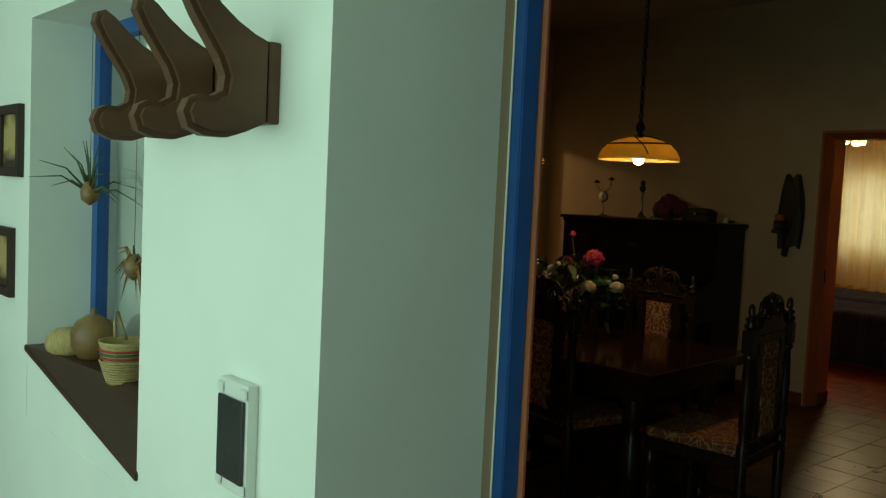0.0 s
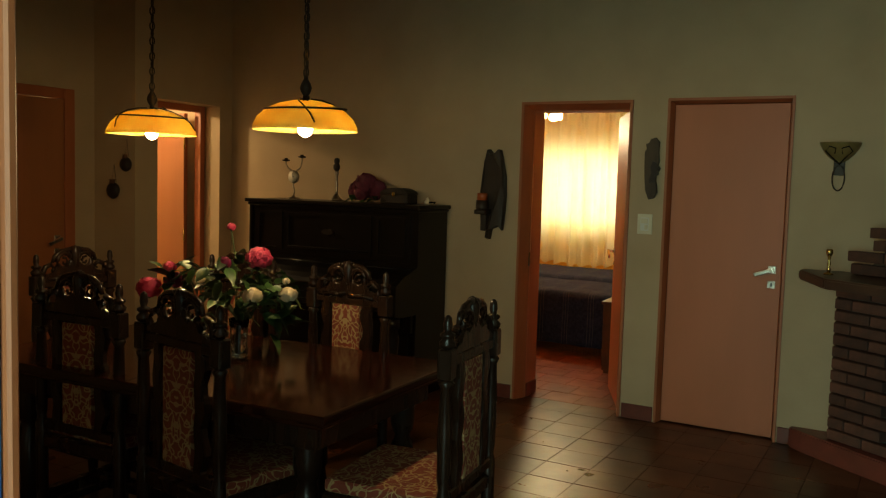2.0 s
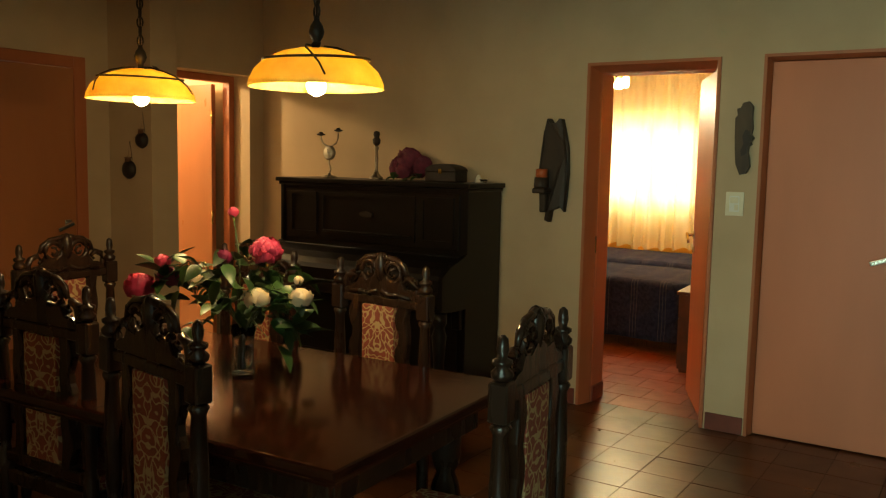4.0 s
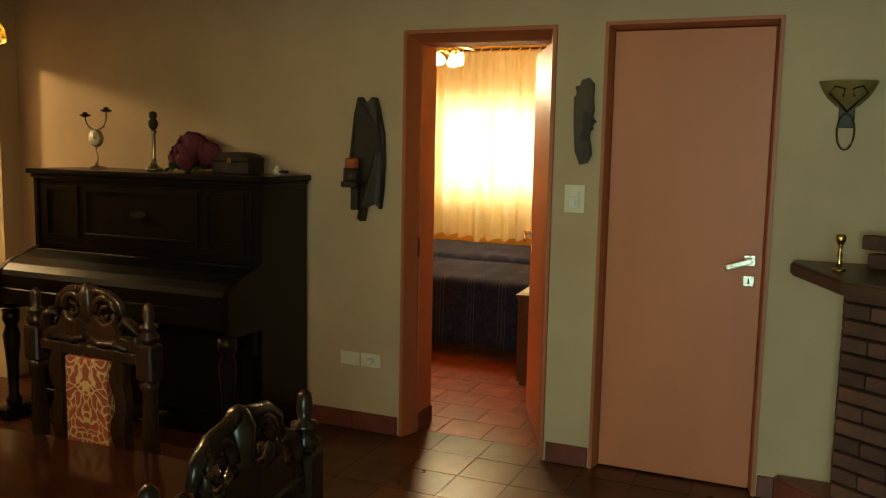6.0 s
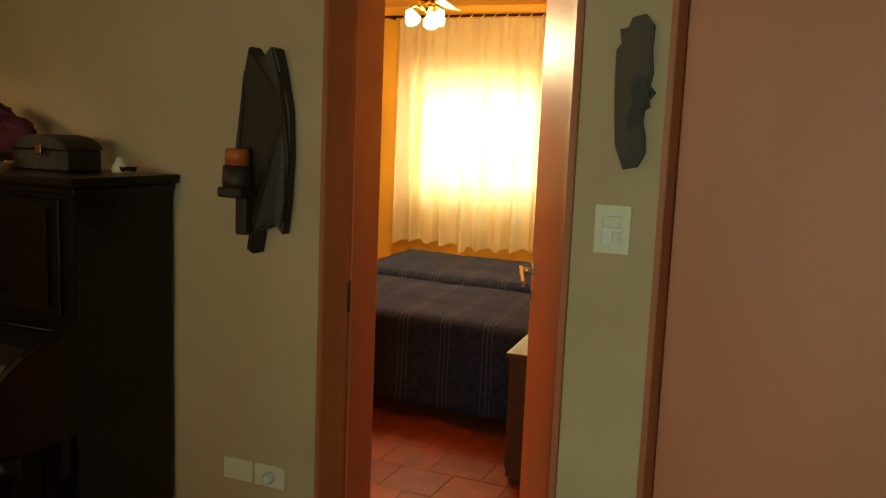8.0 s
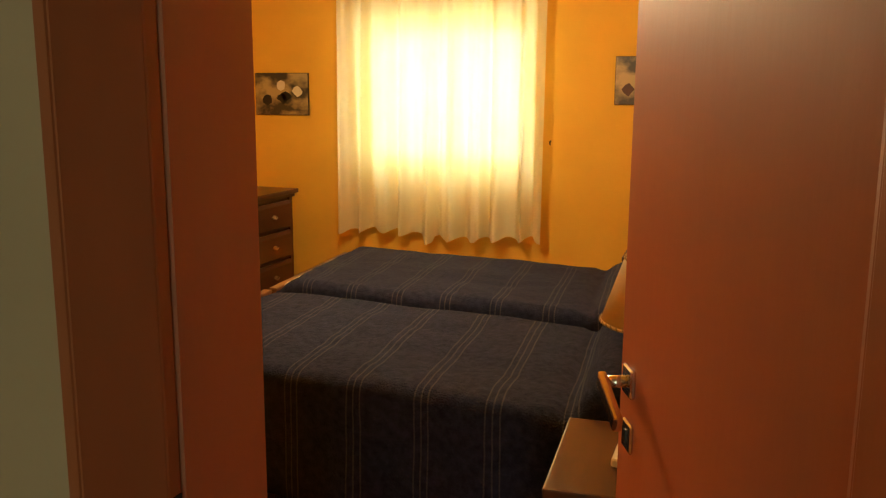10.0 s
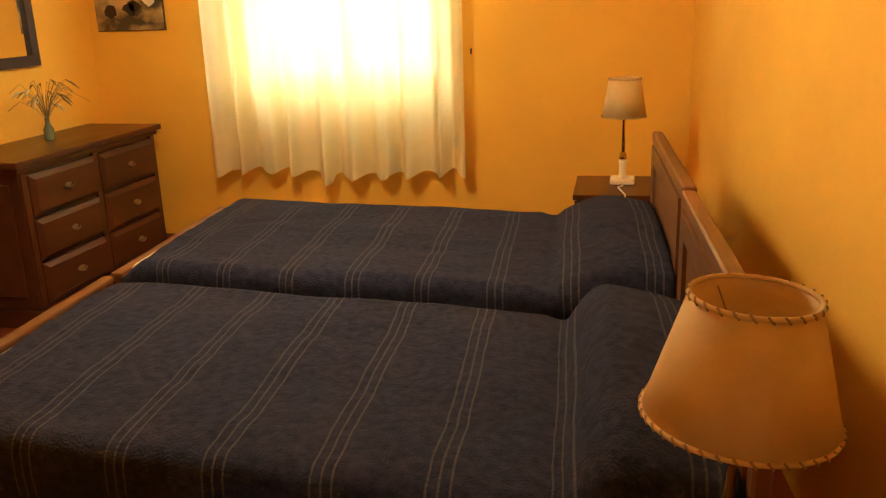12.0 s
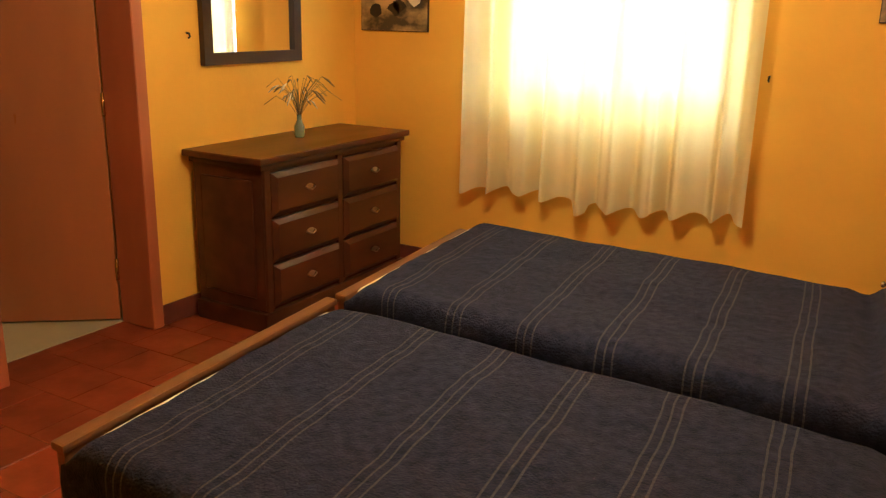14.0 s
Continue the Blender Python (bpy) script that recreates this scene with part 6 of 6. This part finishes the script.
    # small framed pictures beside the niche
    for x0, x1, z0, z1 in ((-1.27, -1.00, 1.455, 1.73), (-1.36, -1.095, 0.985, 1.255)):
        q = thing("framed_print", "small print in a dark wooden frame on the porch wall", "picture", pose((x0 + x1) / 2, ENTRY_OUT - 0.001, z0), "framed prints on the porch")
        h, hw = z1 - z0, (x1 - x0) / 2
        part("frame", wall_boxes("x", -0.022, 0, -hw, hw, 0, h, [(-hw + 0.035, hw - 0.035, 0.035, h - 0.035)]), M_picframe, q)
        part("print", box(-hw + 0.03, hw - 0.03, -0.010, -0.004, 0.03, h - 0.03), M_photo2, q)
    # coat rack of bent branches
    r = thing("coat_rack", "wall coat rack of brown wooden double hooks", "coat rack", pose(0.84, ENTRY_OUT, 1.60))
    board = part("board", box(-0.62, 0.0, -0.030, 0.0, 0.0, 0.175, 0.006, 2), M_lightwood, r)
    for x in (-0.02, -0.27, -0.52):
        h = part("hook", slab([(-0.026, 0.172), (-0.060, 0.184), (-0.100, 0.205), (-0.140, 0.235), (-0.168, 0.262), (-0.192, 0.276), (-0.212, 0.268), (-0.217, 0.243), (-0.198, 0.206), (-0.168, 0.162), (-0.142, 0.124), (-0.128, 0.090),
                              (-0.132, 0.060), (-0.155, 0.046), (-0.185, 0.047), (-0.206, 0.036), (-0.217, 0.010), (-0.206, -0.022), (-0.170, -0.036), (-0.120, -0.036), (-0.075, -0.020), (-0.026, 0.004)], -0.028, 0.028, 0.012), M_lightwood, r, "carved double hook")
        # the outline lies in the plane across the wall
        h.matrix_basis = Matrix.Translation((x, 0, 0)) @ Matrix(((0, -1, 0, 0), (1, 0, 0, 0), (0, 0, 1, 0), (0, 0, 0, 1)))
    for x in (-0.145, -0.395):
        part("screw", moved(lathe([(0.007, 0), (0.006, 0.003), (0.002, 0.004)], 10), pose(x, -0.030, 0.09, 90)), M_chrome, board)
    s = thing("outdoor_switch", "weatherproof switch with a dark flap on the porch wall", "switch", pose(0.725, ENTRY_OUT, 0.890))
    pl = part("housing", box(-0.070, 0.070, -0.028, 0, -0.130, 0.130, 0.008, 2), M_whiteplastic, s)
    part("flap", box(-0.060, 0.060, -0.036, -0.0285, -0.100, 0.092, 0.006, 2), M_black, pl, "dark translucent flap")
    for x in (-0.055, 0.055):
        for z in (-0.11, 0.108):
            part("corner_clip", box(x - 0.014, x + 0.014, -0.034, -0.0285, z - 0.012, z + 0.012, 0.003), M_whiteplastic, pl)


porch()


# ---- garden outside the bedroom window ----
def shrub(m, seed):
    t = thing("garden_shrub", "leafy green shrub in the garden", "shrub", m, "shrubs outside")
    rnd = random.Random(seed)
    part("trunk", tube([(0, 0, -0.2), (0.05, 0.02, 0.6), (0.0, 0.0, 1.4), (0.1, 0.0, 2.1)], 0.05, 8, radii=[0.07, 0.055, 0.04, 0.02]), M_old, t)
    verts, faces = [], []
    for k in range(900):
        p = Vector((rnd.gauss(0, 0.55), rnd.gauss(0, 0.45), rnd.uniform(0.3, 2.6)))
        a = Vector((rnd.uniform(-1, 1), rnd.uniform(-1, 1), rnd.uniform(-1, 1))).normalized() * 0.07
        b = a.cross(Vector((rnd.uniform(-1, 1), rnd.uniform(-1, 1), 1))).normalized() * 0.035
        i = len(verts)
        verts += [p - a, p + b, p + a, p - b]
        faces.append((i, i + 1, i + 2, i + 3))
    me = bpy.data.meshes.new("crown")
    me.from_pydata(verts, [], faces)
    me.materials.append(M_foliage)
    o = new("crown", me)
    o.parent = t
    tagged(o, kind="stuff")


for k, (x, y) in enumerate(((-3.2, 8.2), (-1.9, 9.0), (-0.6, 8.3))):
    shrub(pose(x, y, -0.16, 0, 0, 40 * k), 60 + k)


# ---- skirting ----
def skirting(name, runs):
    t = tagged(thing(name, "dark red tile skirting along the wall foot", "skirting"), kind="structure")
    for (xa, ya, xb, yb) in runs:
        a, b = Vector((xa, ya)), Vector((xb, yb))
        L = (b - a).length
        n = max(1, round(L / 0.25))
        ang = math.degrees(math.atan2(b.y - a.y, b.x - a.x))
        me = to_mesh("skirting_tile", box(0.0015, L / n - 0.0015, -0.012, -0.0005, 0.002, 0.098, 0.003), M_base)
        for k in range(n):
            o = new("skirting_tile", me)
            o.parent = t
            p = a + (b - a) * k / n
            o.matrix_basis = pose(p.x, p.y, 0, 0, 0, ang)
    return t


skirting("baseboard", [(-3.03, 0, -0.405, 0), (0.39, 0, 0.597, 0), (1.348, 0, 1.42, 0)])
skirting("baseboard_pier", [(-3.16, -1.25, -2.75, -1.25)])
skirting("baseboard_bedroom", [(-3.29, 4.90, 0.10, 4.90), (-3.30, 3.375, -3.30, 4.89), (-3.30, 0.30, -3.30, 2.535)])
t = bpy.data.objects["door_frame_bedroom"]
part("jamb_foot_tile", box(-0.3425, -0.332, 0.106, BACK - 0.004, 0.002, 0.10, 0.003), M_base, t, "dark red tile at the jamb's foot")


# ---- floors of single tiles ----
def tiled_floor(name, label, x0, x1, y0, y1, size, mat, near, shift):
    bed = structure(name, box(x0, x1, y0, y1, -0.10, -0.0035), M_grout, label, "floor")
    g = 0.0032
    me = to_mesh("floor_tile", box(-size / 2 + g / 2, size / 2 - g / 2, -size / 2 + g / 2, size / 2 - g / 2, -0.012, 0.0, 0.0015), mat)
    rest = bmesh.new()
    rnd = random.Random(77)
    count = 0
    j = 0
    y = y0 + size / 2
    while y < y1:
        x = x0 + size / 2 - (size / 2 if (j % 2 and shift) else 0)
        while x < x1:
            inside = x - size / 2 > x0 - 1e-6 and x + size / 2 < x1 + 1e-6 and y + size / 2 < y1 + 1e-6
            if inside and near(x, y) and count < 300:
                o = new("floor_tile", me)
                o.parent = bed
                o.matrix_basis = pose(x, y, -0.0005 - rnd.uniform(0, 0.0012), rnd.uniform(-0.15, 0.15), rnd.uniform(-0.15, 0.15), 0)
                count += 1
            else:
                a0, a1 = max(x - size / 2 + g / 2, x0), min(x + size / 2 - g / 2, x1)
                b0, b1 = max(y - size / 2 + g / 2, y0), min(y + size / 2 - g / 2, y1)
                if a1 - a0 > 0.02 and b1 - b0 > 0.02:
                    z = -0.0015
                    v = [rest.verts.new(p) for p in ((a0, b0, z), (a1, b0, z), (a1, b1, z), (a0, b1, z))]
                    w = [rest.verts.new(p) for p in ((a0, b0, z - 0.01), (a1, b0, z - 0.01), (a1, b1, z - 0.01), (a0, b1, z - 0.01))]
                    rest.faces.new(v)
                    for q in range(4):
                        rest.faces.new((v[q], w[q], w[(q + 1) % 4], v[(q + 1) % 4]))
            x += size
        y += size
        j += 1
    tagged(part("floor_tiles_far", finish(rest), mat, bed), kind="stuff")


tiled_floor("floor", "terracotta tiled dining room floor with a worn sheen", -3.17, 3.0, -4.86, 0.14, 0.25, M_tile, lambda x, y: x > -0.9 and x < 2.4, False)
tiled_floor("floor_bedroom", "red-brown tiled bedroom floor", -3.50, 0.66, 0.14, 4.90, 0.25, M_redtile, lambda x, y: y > 0, True)
structure("threshold", box(1.03, 2.42, ENTRY_OUT - 0.02, -4.86, -0.11, 0.0, 0.004), M_base, "red tiled entry threshold", "threshold")
